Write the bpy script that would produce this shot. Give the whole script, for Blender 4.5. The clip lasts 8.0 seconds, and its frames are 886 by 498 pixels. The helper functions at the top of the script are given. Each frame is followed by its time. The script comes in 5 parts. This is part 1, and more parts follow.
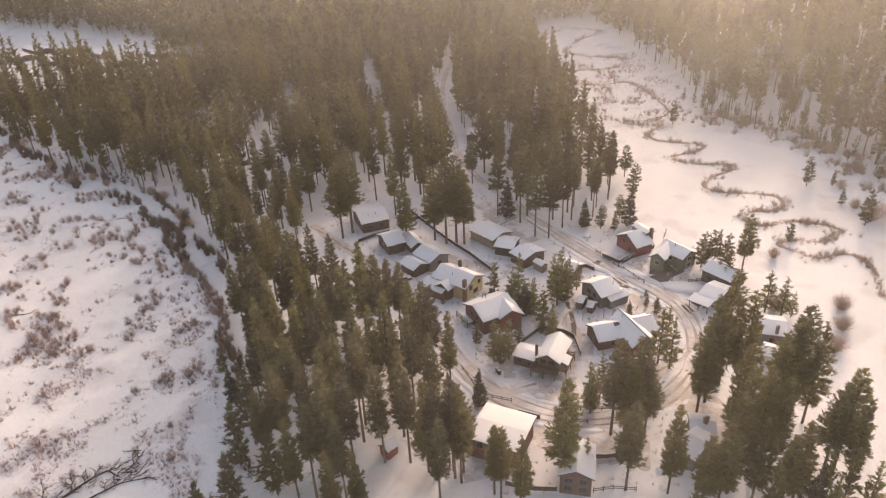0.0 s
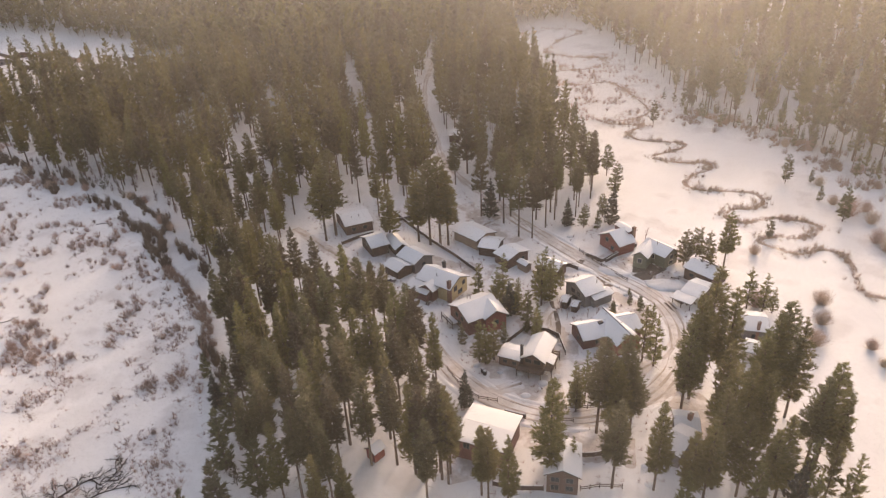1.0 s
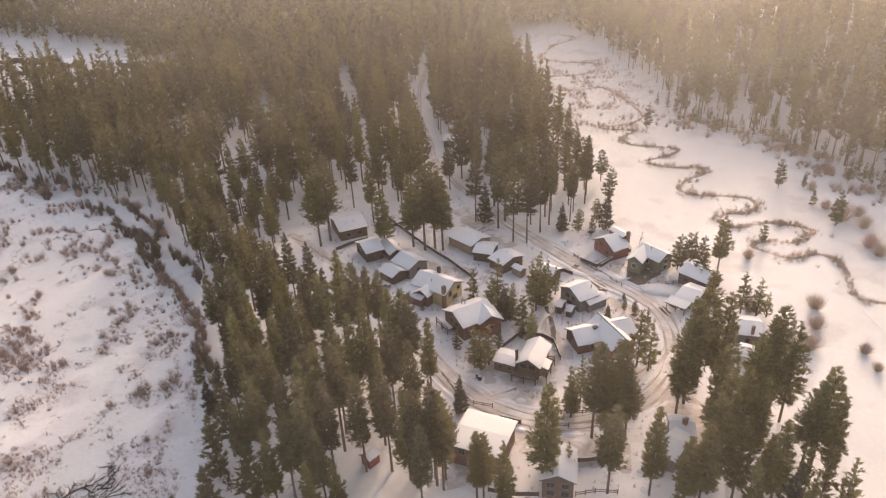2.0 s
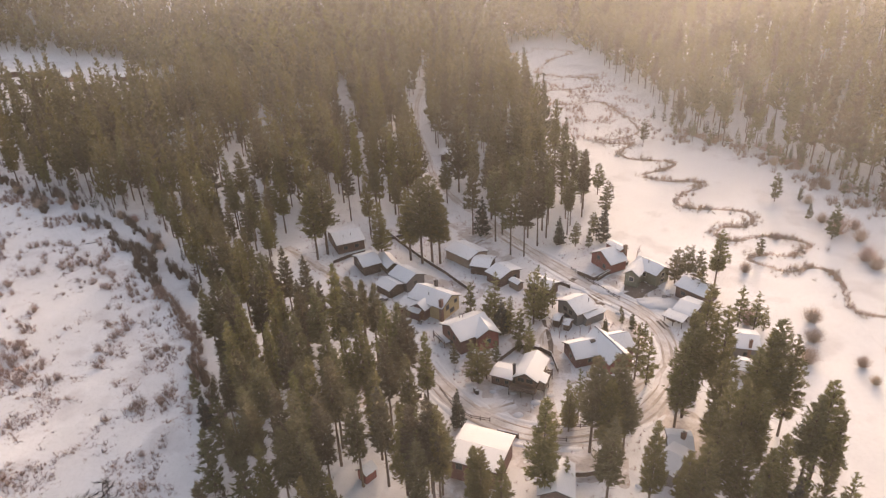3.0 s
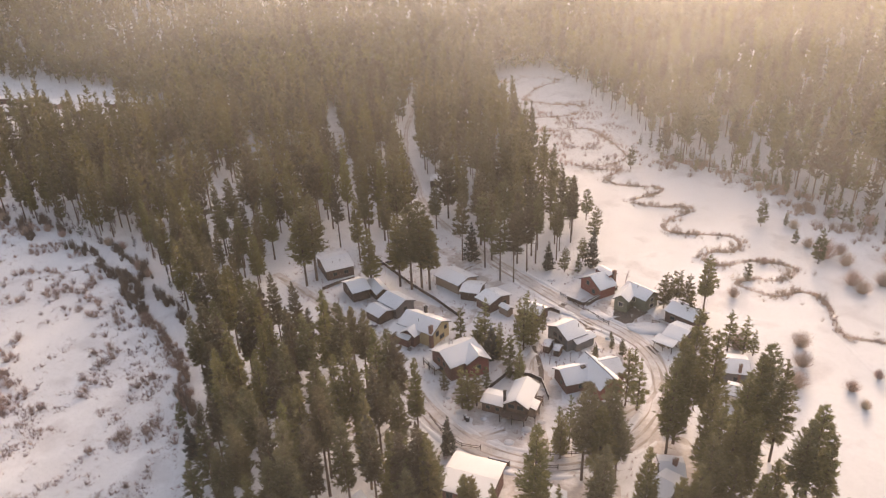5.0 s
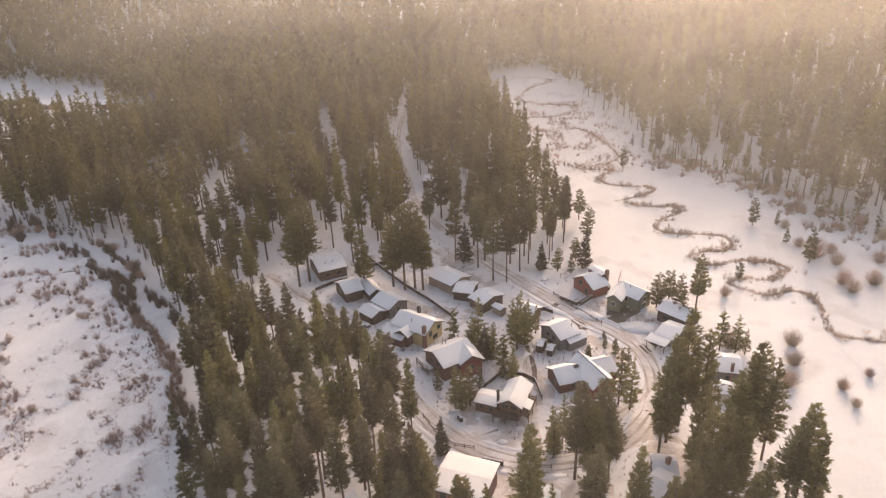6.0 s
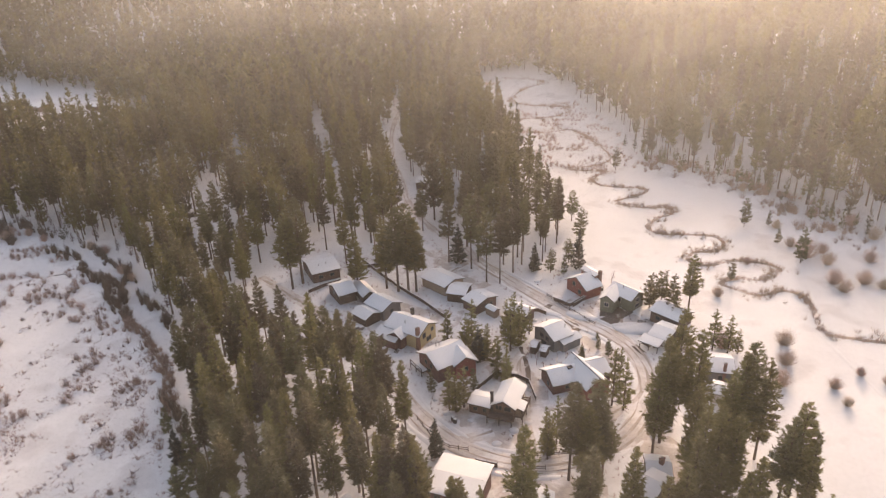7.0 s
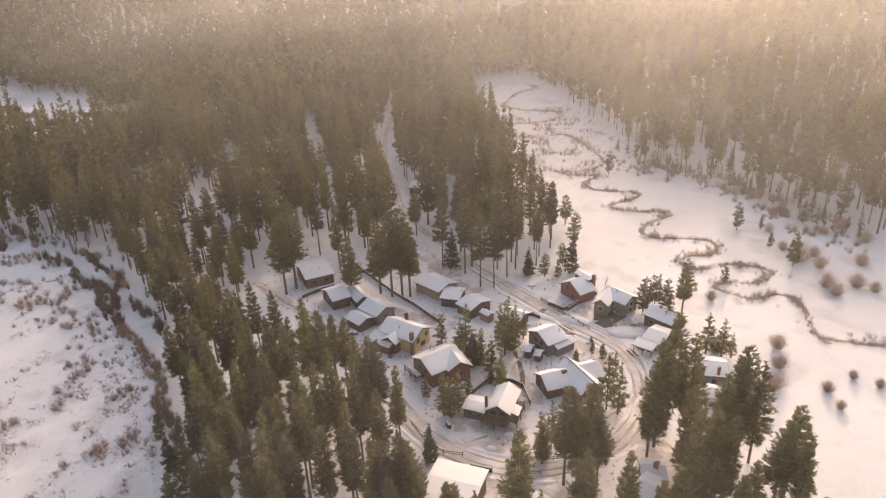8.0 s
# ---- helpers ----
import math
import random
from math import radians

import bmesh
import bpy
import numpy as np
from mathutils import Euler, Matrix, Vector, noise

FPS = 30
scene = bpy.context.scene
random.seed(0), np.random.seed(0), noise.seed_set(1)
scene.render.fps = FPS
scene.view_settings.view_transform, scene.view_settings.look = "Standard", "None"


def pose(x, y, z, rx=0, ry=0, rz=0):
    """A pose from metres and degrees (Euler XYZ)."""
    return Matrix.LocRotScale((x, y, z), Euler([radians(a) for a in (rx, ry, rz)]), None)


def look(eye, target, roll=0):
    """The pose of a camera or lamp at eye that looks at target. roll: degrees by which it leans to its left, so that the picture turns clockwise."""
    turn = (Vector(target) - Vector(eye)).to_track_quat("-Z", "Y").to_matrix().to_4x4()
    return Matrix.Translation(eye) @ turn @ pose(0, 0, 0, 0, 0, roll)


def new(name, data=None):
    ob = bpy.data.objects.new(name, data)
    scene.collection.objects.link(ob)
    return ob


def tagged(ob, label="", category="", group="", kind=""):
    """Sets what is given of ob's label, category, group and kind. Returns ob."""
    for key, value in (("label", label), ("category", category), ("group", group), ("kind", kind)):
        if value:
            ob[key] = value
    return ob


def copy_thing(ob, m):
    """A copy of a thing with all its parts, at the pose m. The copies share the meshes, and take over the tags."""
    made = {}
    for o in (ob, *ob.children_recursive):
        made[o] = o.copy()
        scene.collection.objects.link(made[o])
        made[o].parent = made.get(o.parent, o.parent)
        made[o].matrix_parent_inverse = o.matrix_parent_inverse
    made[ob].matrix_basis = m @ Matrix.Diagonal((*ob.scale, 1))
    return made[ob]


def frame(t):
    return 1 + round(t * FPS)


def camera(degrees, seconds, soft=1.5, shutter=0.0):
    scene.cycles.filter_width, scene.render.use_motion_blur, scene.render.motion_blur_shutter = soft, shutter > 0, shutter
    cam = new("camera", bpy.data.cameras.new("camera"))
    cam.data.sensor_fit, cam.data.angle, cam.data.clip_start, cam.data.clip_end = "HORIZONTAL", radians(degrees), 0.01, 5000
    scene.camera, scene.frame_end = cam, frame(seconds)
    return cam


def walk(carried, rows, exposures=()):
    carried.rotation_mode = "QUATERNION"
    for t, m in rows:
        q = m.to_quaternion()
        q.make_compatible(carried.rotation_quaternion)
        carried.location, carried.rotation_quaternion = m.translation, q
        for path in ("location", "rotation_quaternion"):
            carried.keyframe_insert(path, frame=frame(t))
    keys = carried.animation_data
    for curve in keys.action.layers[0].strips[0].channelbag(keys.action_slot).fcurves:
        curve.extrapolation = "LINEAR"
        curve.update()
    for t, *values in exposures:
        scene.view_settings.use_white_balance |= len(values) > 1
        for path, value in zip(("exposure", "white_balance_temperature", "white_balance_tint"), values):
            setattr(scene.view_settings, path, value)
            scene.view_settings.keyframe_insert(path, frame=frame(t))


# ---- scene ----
cam = camera(66.92, 8.0, soft=1.25)
# seconds, eye x y z, yaw, pitch, lean
PATH = [
    (0.0, 0.000, -0.000, 105.000, 0.005, -28.382, -2.941),
    (0.5, -0.009, 0.091, 104.973, -1.120, -28.377, -2.970),
    (1.0, 0.036, 0.086, 104.996, -1.540, -28.360, -2.980),
    (1.5, 0.031, 0.131, 104.963, -1.856, -28.231, -2.918),
    (3.0, 0.085, 0.248, 104.955, -2.397, -26.815, -2.712),
    (3.5, 0.069, 0.280, 104.961, -2.623, -25.971, -2.602),
    (4.0, 0.090, 0.347, 104.970, -2.902, -25.066, -2.535),
    (4.5, 0.086, 0.360, 104.990, -3.193, -24.681, -2.486),
    (6.0, 0.113, 0.319, 104.958, -4.147, -24.662, -2.338),
    (6.5, 0.114, 0.376, 104.947, -4.476, -24.644, -2.303),
    (7.0, 0.150, 0.369, 104.963, -4.774, -24.557, -2.304),
    (7.5, 0.162, 0.394, 105.006, -5.079, -24.356, -2.244),
    (8.0, 0.172, 0.443, 104.959, -5.367, -24.177, -2.265),
]
walk(cam, [(t, pose(x, y, z, 90 + p, 0, w) @ pose(0, 0, 0, 0, 0, r)) for t, x, y, z, w, p, r in PATH],
     exposures=[(0.0, 1.53, 8550, 24), (8.0, 1.53, 8400, 24)])

# ---- light: a low veiled winter sun ahead of the camera, thin cloud and falling snow ----
SUN_AZ, SUN_EL = 30.0, 15.5          # degrees to the right of straight ahead, above the horizon
world = bpy.data.worlds.new("sky")
scene.world = world
world.use_nodes = True
wn = world.node_tree.nodes
sky = wn.new("ShaderNodeTexSky")
sky.sky_type, sky.sun_disc = "NISHITA", False
sky.sun_elevation, sky.sun_rotation = radians(SUN_EL), radians(SUN_AZ)
sky.air_density, sky.dust_density, sky.ozone_density = 1.0, 3.5, 0.55
world.node_tree.links.new(sky.outputs[0], wn["Background"].inputs[0])
wn["Background"].inputs[1].default_value = 0.15
sun = new("sun", bpy.data.lights.new("sun", "SUN"))
sun.data.energy, sun.data.angle, sun.data.color = 1.13, radians(4), (1.0, 0.985, 0.985)
far = Vector((math.sin(radians(SUN_AZ)), math.cos(radians(SUN_AZ)), math.tan(radians(SUN_EL)))) * 100
sun.matrix_world = look(far, (0, 0, 0))


# ---- materials ----
def mat(name, color, rough=0.8, metal=0.0, vary=0.15, grain=4.0, bump=0.2, broad=0.25, hue=0.0, second=None, spread=0.5, trans=0.0):
    """A surface with fine grain and broad blotches; vary: their strength, second: a colour in patches."""
    m = bpy.data.materials.new(name)
    m.use_nodes = True
    nt, b = m.node_tree, m.node_tree.nodes["Principled BSDF"]
    N, L = nt.nodes.new, nt.links.new
    geo = N("ShaderNodeNewGeometry")
    fine, big = N("ShaderNodeTexNoise"), N("ShaderNodeTexNoise")
    fine.inputs["Scale"].default_value, fine.inputs["Detail"].default_value = grain, 4
    big.inputs["Scale"].default_value, big.inputs["Detail"].default_value = broad, 3
    L(geo.outputs["Position"], fine.inputs["Vector"]), L(geo.outputs["Position"], big.inputs["Vector"])
    add = N("ShaderNodeMath")
    L(fine.outputs["Fac"], add.inputs[0]), L(big.outputs["Fac"], add.inputs[1])
    val = N("ShaderNodeMapRange")
    val.inputs["From Min"].default_value, val.inputs["From Max"].default_value = 0.6, 1.4
    val.inputs["To Min"].default_value, val.inputs["To Max"].default_value = 1 - vary, 1 + vary
    L(add.outputs[0], val.inputs["Value"])
    hsv = N("ShaderNodeHueSaturation")
    hsv.inputs["Color"].default_value = (*color, 1)
    if second:
        mix, step = N("ShaderNodeMix"), N("ShaderNodeMapRange")
        mix.data_type = "RGBA"
        step.inputs["From Min"].default_value, step.inputs["From Max"].default_value = spread, spread + 0.12
        L(big.outputs["Fac"], step.inputs["Value"]), L(step.outputs[0], mix.inputs["Factor"])
        mix.inputs["A"].default_value, mix.inputs["B"].default_value = (*color, 1), (*second, 1)
        L(mix.outputs["Result"], hsv.inputs["Color"])
    value = val.outputs[0]
    if hue:
        info, turn, both = N("ShaderNodeObjectInfo"), N("ShaderNodeMapRange"), N("ShaderNodeMath")
        turn.inputs["To Min"].default_value, turn.inputs["To Max"].default_value = 0.5 - hue, 0.5 + hue
        L(info.outputs["Random"], turn.inputs["Value"]), L(turn.outputs[0], hsv.inputs["Hue"])
        isl, lum = geo.outputs["Random Per Island"], N("ShaderNodeMapRange")
        lum.inputs["To Min"].default_value, lum.inputs["To Max"].default_value = 0.8, 1.2
        L(isl, lum.inputs["Value"])
        both.operation = "MULTIPLY"
        L(value, both.inputs[0]), L(lum.outputs[0], both.inputs[1])
        value = both.outputs[0]
    L(value, hsv.inputs["Value"])
    shade = hsv.outputs[0]
    L(shade, b.inputs["Base Color"])
    b.inputs["Roughness"].default_value, b.inputs["Metallic"].default_value = rough, metal
    if bump:
        bp = N("ShaderNodeBump")
        bp.inputs["Strength"].default_value, bp.inputs["Distance"].default_value = bump, 0.1
        L(add.outputs[0], bp.inputs["Height"]), L(bp.outputs[0], b.inputs["Normal"])
    if trans:
        tr, mx = N("ShaderNodeBsdfTranslucent"), N("ShaderNodeMixShader")
        L(shade, tr.inputs[0])
        mx.inputs[0].default_value = trans
        out = nt.nodes["Material Output"]
        L(b.outputs[0], mx.inputs[1]), L(tr.outputs[0], mx.inputs[2]), L(mx.outputs[0], out.inputs[0])
    return m


SNOW = mat("snow", (0.602, 0.602, 0.609), 0.72, vary=0.08, grain=0.9, broad=0.07, bump=0.4, second=(0.50, 0.492, 0.498), spread=0.55)
ROOF_SNOW = mat("roof_snow", (0.655, 0.66, 0.668), 0.7, vary=0.04, grain=1.5, broad=0.2, bump=0.3)
EARTH = mat("muddy_ground", (0.13, 0.098, 0.078), 0.85, vary=0.3, grain=1.5, broad=0.35, bump=0.5, second=(0.52, 0.49, 0.475), spread=0.6)
TRODDEN = mat("trodden_snow", (0.45, 0.405, 0.38), 0.7, vary=0.2, grain=1.3, broad=0.2, bump=0.5, second=(0.58, 0.565, 0.57), spread=0.5)
PACKED = mat("packed_snow", (0.50, 0.46, 0.435), 0.8, vary=0.18, grain=0.9, broad=0.13, bump=0.3, second=(0.575, 0.56, 0.56), spread=0.48)
RUT = mat("rut_snow", (0.385, 0.335, 0.295), 0.85, vary=0.25, grain=1.2, broad=0.16, bump=0.4, second=(0.47, 0.43, 0.41), spread=0.5)
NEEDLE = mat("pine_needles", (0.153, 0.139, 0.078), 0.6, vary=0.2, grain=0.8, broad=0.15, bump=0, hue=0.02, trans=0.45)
# Light put into the needle colour: NEEDLE_NEAR a sunlit copy, NEEDLE_DARK a shaded one.
NEEDLE_NEAR = mat("sunlit_pine_needles", (0.192, 0.177, 0.082), 0.6, vary=0.25, grain=0.9, broad=0.2, bump=0, hue=0.014, trans=0.55)
NEEDLE_DARK = mat("shaded_pine_needles", (0.117, 0.102, 0.066), 0.6, vary=0.2, grain=0.5, broad=0.05, bump=0, hue=0.018, trans=0.4)
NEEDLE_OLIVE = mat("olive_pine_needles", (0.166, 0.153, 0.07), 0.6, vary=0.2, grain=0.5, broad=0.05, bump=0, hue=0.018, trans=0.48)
FIRN = mat("fir_needles", (0.075, 0.075, 0.056), 0.65, vary=0.2, grain=0.8, broad=0.15, bump=0, hue=0.02, trans=0.2)
BARK = mat("pine_bark", (0.135, 0.095, 0.072), 0.9, vary=0.35, grain=3, broad=0.6, bump=0.6)
TWIG = mat("willow_twigs", (0.30, 0.195, 0.165), 0.85, vary=0.3, grain=1.0, broad=0.1, bump=0, hue=0.02)
REED = mat("creek_twigs", (0.44, 0.315, 0.25), 0.85, vary=0.3, grain=1.0, broad=0.1, bump=0, hue=0.02)
DEADWOOD = mat("dead_wood", (0.055, 0.042, 0.036), 0.9, vary=0.3, grain=3, broad=0.5, bump=0.3)
SAGE = mat("sage_twigs", (0.35, 0.232, 0.205), 0.85, vary=0.3, grain=1.0, broad=0.1, bump=0, hue=0.02)
BUSH = mat("bush_needles", (0.17, 0.125, 0.108), 0.75, vary=0.3, grain=1.0, broad=0.2, bump=0, hue=0.02, trans=0.3)
SHINGLE = mat("dark_shingle", (0.075, 0.062, 0.058), 0.9, vary=0.3, grain=6, broad=0.8)
TIMBER = mat("weathered_timber", (0.09, 0.06, 0.048), 0.85, vary=0.35, grain=5, broad=0.7)
GLASS = mat("window_glass", (0.05, 0.055, 0.06), 0.08, vary=0.1, bump=0)
CASING = mat("brown_casing", (0.16, 0.12, 0.10), 0.7, vary=0.15, grain=5, broad=0.6)
TRIM = mat("pale_trim", (0.55, 0.50, 0.44), 0.6, vary=0.12, grain=5, broad=0.6)
BRICK = mat("chimney_brick", (0.22, 0.12, 0.09), 0.9, vary=0.3, grain=8, broad=1.0)
METAL = mat("flue_metal", (0.32, 0.30, 0.28), 0.45, 0.9, vary=0.2, grain=6)
ICE = mat("creek_ice", (0.20, 0.165, 0.145), 0.5, vary=0.35, grain=0.8, broad=0.12, bump=0.3, second=(0.55, 0.51, 0.49), spread=0.53)
YELLOW = mat("ochre_siding", (0.47, 0.365, 0.21), 0.75, vary=0.12, grain=3, broad=0.5)
RED = mat("barn_red_siding", (0.22, 0.066, 0.055), 0.75, vary=0.2, grain=3, broad=0.5)
MAROON = mat("maroon_siding", (0.125, 0.055, 0.05), 0.75, vary=0.2, grain=3, broad=0.5)
GREYBLUE = mat("blue_grey_siding", (0.15, 0.15, 0.145), 0.75, vary=0.15, grain=3, broad=0.5)
GREEN = mat("grey_green_siding", (0.165, 0.165, 0.12), 0.75, vary=0.15, grain=3, broad=0.5)
BROWN = mat("brown_siding", (0.125, 0.078, 0.062), 0.8, vary=0.2, grain=3, broad=0.5)
TAN = mat("tan_siding", (0.29, 0.205, 0.15), 0.75, vary=0.15, grain=3, broad=0.5)
GREY = mat("grey_siding", (0.15, 0.132, 0.13), 0.8, vary=0.15, grain=3, broad=0.5)


# ---- mesh helpers ----
def mesh(name, verts, faces, material, smooth=False):
    me = bpy.data.meshes.new(name)
    me.from_pydata([tuple(map(float, v)) for v in verts], [], faces)
    me.materials.append(material)
    if smooth:
        me.polygons.foreach_set("use_smooth", [True] * len(me.polygons))
    me.update()
    return me


def soup(name, tris, material):
    """One mesh out of an array of loose triangles (n, 3, 3)."""
    tris = np.asarray(tris, dtype=np.float32).reshape(-1, 3, 3)
    n = len(tris)
    me = bpy.data.meshes.new(name)
    me.vertices.add(3 * n), me.loops.add(3 * n), me.polygons.add(n)
    me.vertices.foreach_set("co", tris.ravel())
    me.loops.foreach_set("vertex_index", np.arange(3 * n, dtype=np.int32))
    me.polygons.foreach_set("loop_start", np.arange(0, 3 * n, 3, dtype=np.int32))
    me.materials.append(material)
    me.update()
    me.validate()
    return me


def part(name, data, parent=None, label="", at=None):
    ob = new(name, data)
    if parent is not None:
        ob.parent = parent
    if at is not None:
        ob.matrix_local = at
    return tagged(ob, label)


def box(x0, x1, y0, y1, z0, z1, soft=0.0):
    """Corners and faces of a box; soft chamfers its upright edges and its top."""
    s = soft
    ring = lambda q, z: [(x0 + q, y0, z), (x1 - q, y0, z), (x1, y0 + q, z), (x1, y1 - q, z), (x1 - q, y1, z), (x0 + q, y1, z), (x0, y1 - q, z), (x0, y0 + q, z)]
    if not s:
        v = [(x0, y0, z0), (x1, y0, z0), (x1, y1, z0), (x0, y1, z0), (x0, y0, z1), (x1, y0, z1), (x1, y1, z1), (x0, y1, z1)]
        return v, [(3, 2, 1, 0), (4, 5, 6, 7), (0, 1, 5, 4), (1, 2, 6, 5), (2, 3, 7, 6), (3, 0, 4, 7)]
    top = [((x - (x0 + x1) / 2) * (1 - 2 * s / max(x1 - x0, 0.01)) + (x0 + x1) / 2, (y - (y0 + y1) / 2) * (1 - 2 * s / max(y1 - y0, 0.01)) + (y0 + y1) / 2, z1) for x, y, z in ring(s, z1)]
    v = ring(s, z0) + ring(s, z1 - s) + top
    f = [tuple(range(7, -1, -1)), tuple(range(16, 24))]
    f += [(r + i, r + (i + 1) % 8, r + 8 + (i + 1) % 8, r + 8 + i) for r in (0, 8) for i in range(8)]
    return v, f


def boxes(name, list_of, material):
    verts, faces = [], []
    for b in list_of:
        v, f = b if isinstance(b[0], list) else box(*b)
        faces += [tuple(i + len(verts) for i in q) for q in f]
        verts += v
    return mesh(name, verts, faces, material)


def tube(points, radii, sides=6):
    """Triangles of a tapered tube along points."""
    P = [Vector(p) for p in points]
    rings = []
    for i, p in enumerate(P):
        d = (P[min(i + 1, len(P) - 1)] - P[max(i - 1, 0)]).normalized()
        a = d.orthogonal().normalized()
        b = d.cross(a)
        rings.append([p + (a * math.cos(2 * math.pi * k / sides) + b * math.sin(2 * math.pi * k / sides)) * radii[i] for k in range(sides)])
    out = []
    for r, s in zip(rings, rings[1:]):
        for k in range(sides):
            j = (k + 1) % sides
            out += [(r[k], r[j], s[j]), (r[k], s[j], s[k])]
    return [[tuple(v) for v in t] for t in out]


# ---- the valley floor ----
def hills(x, y):
    """A wooded slope beyond the right-hand meadow, and ground raised far ahead so that trees fill the camera's view;
    both level off below the low sun.
    """
    beyond = ((x - BANK_A[0]) * (BANK_B[1] - BANK_A[1]) - (y - BANK_A[1]) * (BANK_B[0] - BANK_A[0])) / math.hypot(BANK_B[0] - BANK_A[0], BANK_B[1] - BANK_A[1])
    side, ahead = min(250.0, max(0.0, -beyond - 6)), min(330.0, max(0.0, y - 565))
    return 0.26 * side * side / (side + 30) + 0.42 * ahead * ahead / (ahead + 120)


BANK_A, BANK_B = (137.2, 350.8), (177.2, 245.6)


def relief(x, y):
    """Height of the snow: trodden and lumpy through the village, gently uneven on the meadows."""
    open_land = min(1.0, max(0.0, (-x - 45) / 30)) + min(1.0, max(0.0, (x - 75) / 30))
    lumps = 0.10 * noise.noise((x / 5.5, y / 5.5, 2.3)) + 0.05 * noise.noise((x / 2.6, y / 2.6, 6.1))
    return hills(x, y) + (0.08 + 0.4 * min(1.0, open_land)) * noise.noise((x / 17.0, y / 17.0, 0.3)) - 0.06 + 0.1 * open_land * noise.noise((x / 4.0, y / 4.0, 5.0)) + (1 - min(1.0, open_land)) * lumps


def axis(edges):
    out = []
    for a, b, step in edges:
        out += list(np.arange(a, b, step))
    return out + [edges[-1][1]]


XS = axis([(-4000, -600, 400), (-600, -220, 20), (-220, -60, 2.6), (-60, 100, 1.3), (100, 260, 2.6), (260, 700, 15), (700, 4000, 300)])
YS = axis([(-3000, -200, 400), (-200, 40, 24), (40, 85, 2.6), (85, 235, 1.3), (235, 380, 2.6), (380, 900, 15), (900, 4400, 250)])
verts = [(x, y, relief(x, y)) for y in YS for x in XS]
w = len(XS)
faces = [(j * w + i, j * w + i + 1, (j + 1) * w + i + 1, (j + 1) * w + i) for j in range(len(YS) - 1) for i in range(w - 1)]
tagged(new("ground", mesh("ground", verts, faces, SNOW, True)), "snow-covered valley floor with soft drifts", "ground", kind="structure")


def smooth_line(points, step=2.0):
    """Evenly spaced points on a soft curve through the given ones (Catmull-Rom)."""
    P = [Vector((*p[:2], 0)) for p in points]
    P = [2 * P[0] - P[1]] + P + [2 * P[-1] - P[-2]]
    out = []
    for a, b, c, d in zip(P, P[1:], P[2:], P[3:]):
        n = max(2, int((c - b).length / step))
        for k in range(n):
            t = k / n
            out.append(0.5 * ((2 * b) + (c - a) * t + (2 * a - 5 * b + 4 * c - d) * t * t + (3 * b - a - 3 * c + d) * t ** 3))
    return out + [P[-2]]


def ribbon(points, half, z, material, name, ragged=0.3, off=0.0, seed=0, step=2.0):
    """A strip of ground along a curve, ragged at its edges, off: shifted to one side."""
    line = smooth_line(points, step)
    verts, faces = [], []
    for i, p in enumerate(line):
        d = (line[min(i + 1, len(line) - 1)] - line[max(i - 1, 0)]).normalized()
        n = Vector((-d.y, d.x, 0))
        for k, u in enumerate((-1, -0.5, 0, 0.5, 1)):
            r = half * (1 + ragged * noise.noise((i * 0.31 * step / 2, seed * 7.7 + (u > 0) * 3, 1.5)))
            q = p + n * (u * r + off)
            verts.append((q.x, q.y, relief(q.x, q.y) + (z if abs(u) < 1 else -0.03)))
    for i in range(len(line) - 1):
        faces += [(i * 5 + k, i * 5 + k + 1, i * 5 + k + 6, i * 5 + k + 5) for k in range(4)]
    return mesh(name, verts, faces, material, True)


LOOP_ROAD = [(26.6, 230.0), (30.4, 218.1), (35.7, 206.5), (46.1, 186.7), (54.7, 171.7), (62.1, 160.2), (64.8, 149.1), (63.3, 137.7), (58.0, 126.7), (49.6, 118.2), (39.1, 113.0), (27.6, 112.0), (18.1, 115.8), (10.9, 121.6), (4.2, 131.1), (-0.4, 141.9)]
BACK_ROAD = [(35.7, 206.5), (26.4, 228.5), (16.5, 251.9), (9.1, 280.9), (7.4, 312.1), (4.4, 345.0), (4.2, 372.0), (5.2, 403.0), (8.2, 432.0), (13.0, 469.0), (15.0, 506.3)]
DRIVES = [[(54.7, 171.7), (48.0, 168.4), (40.3, 159.9), (32.4, 152.0), (27.5, 137.1)],
          [(32.4, 152.0), (29.5, 132.4), (28.2, 121.8), (27.6, 112.4)],
          [(62.1, 160.2), (66.6, 166.6), (67.9, 173.0)],
          [(30.4, 218.1), (21.5, 211.3), (16.8, 203.1)],
          [(10.9, 121.6), (15.0, 122.9), (20.6, 124.5)],
          [(63.3, 137.7), (56.2, 130.2), (49.5, 126.4), (45.8, 118.5)],
          [(-0.4, 141.9), (-7.9, 155.7), (-11.3, 167.8), (-22.6, 185.8), (-35.3, 202.6), (-47.0, 216.9)],
          [(74.6, 165.8), (78.0, 153.4), (78.7, 147.8)]]
FIELD_TRACK = [(-179.1, 312.3), (-137.8, 265.0), (-111.9, 239.3), (-89.1, 208.5), (-75.3, 187.6), (-61.3, 157.7), (-55.1, 139.3)]
road = tagged(new("road", ribbon(LOOP_ROAD, 3.0, 0.10, PACKED, "road", 0.25, seed=1)), "ploughed village road with packed dirty snow", "road", kind="structure")
for k, off in enumerate((-1.9, 0.2, 1.9)):
    part("tyre_track", ribbon(LOOP_ROAD, 0.42, 0.125, RUT, "tyre_track", 1.9, off, seed=2 + k), road)
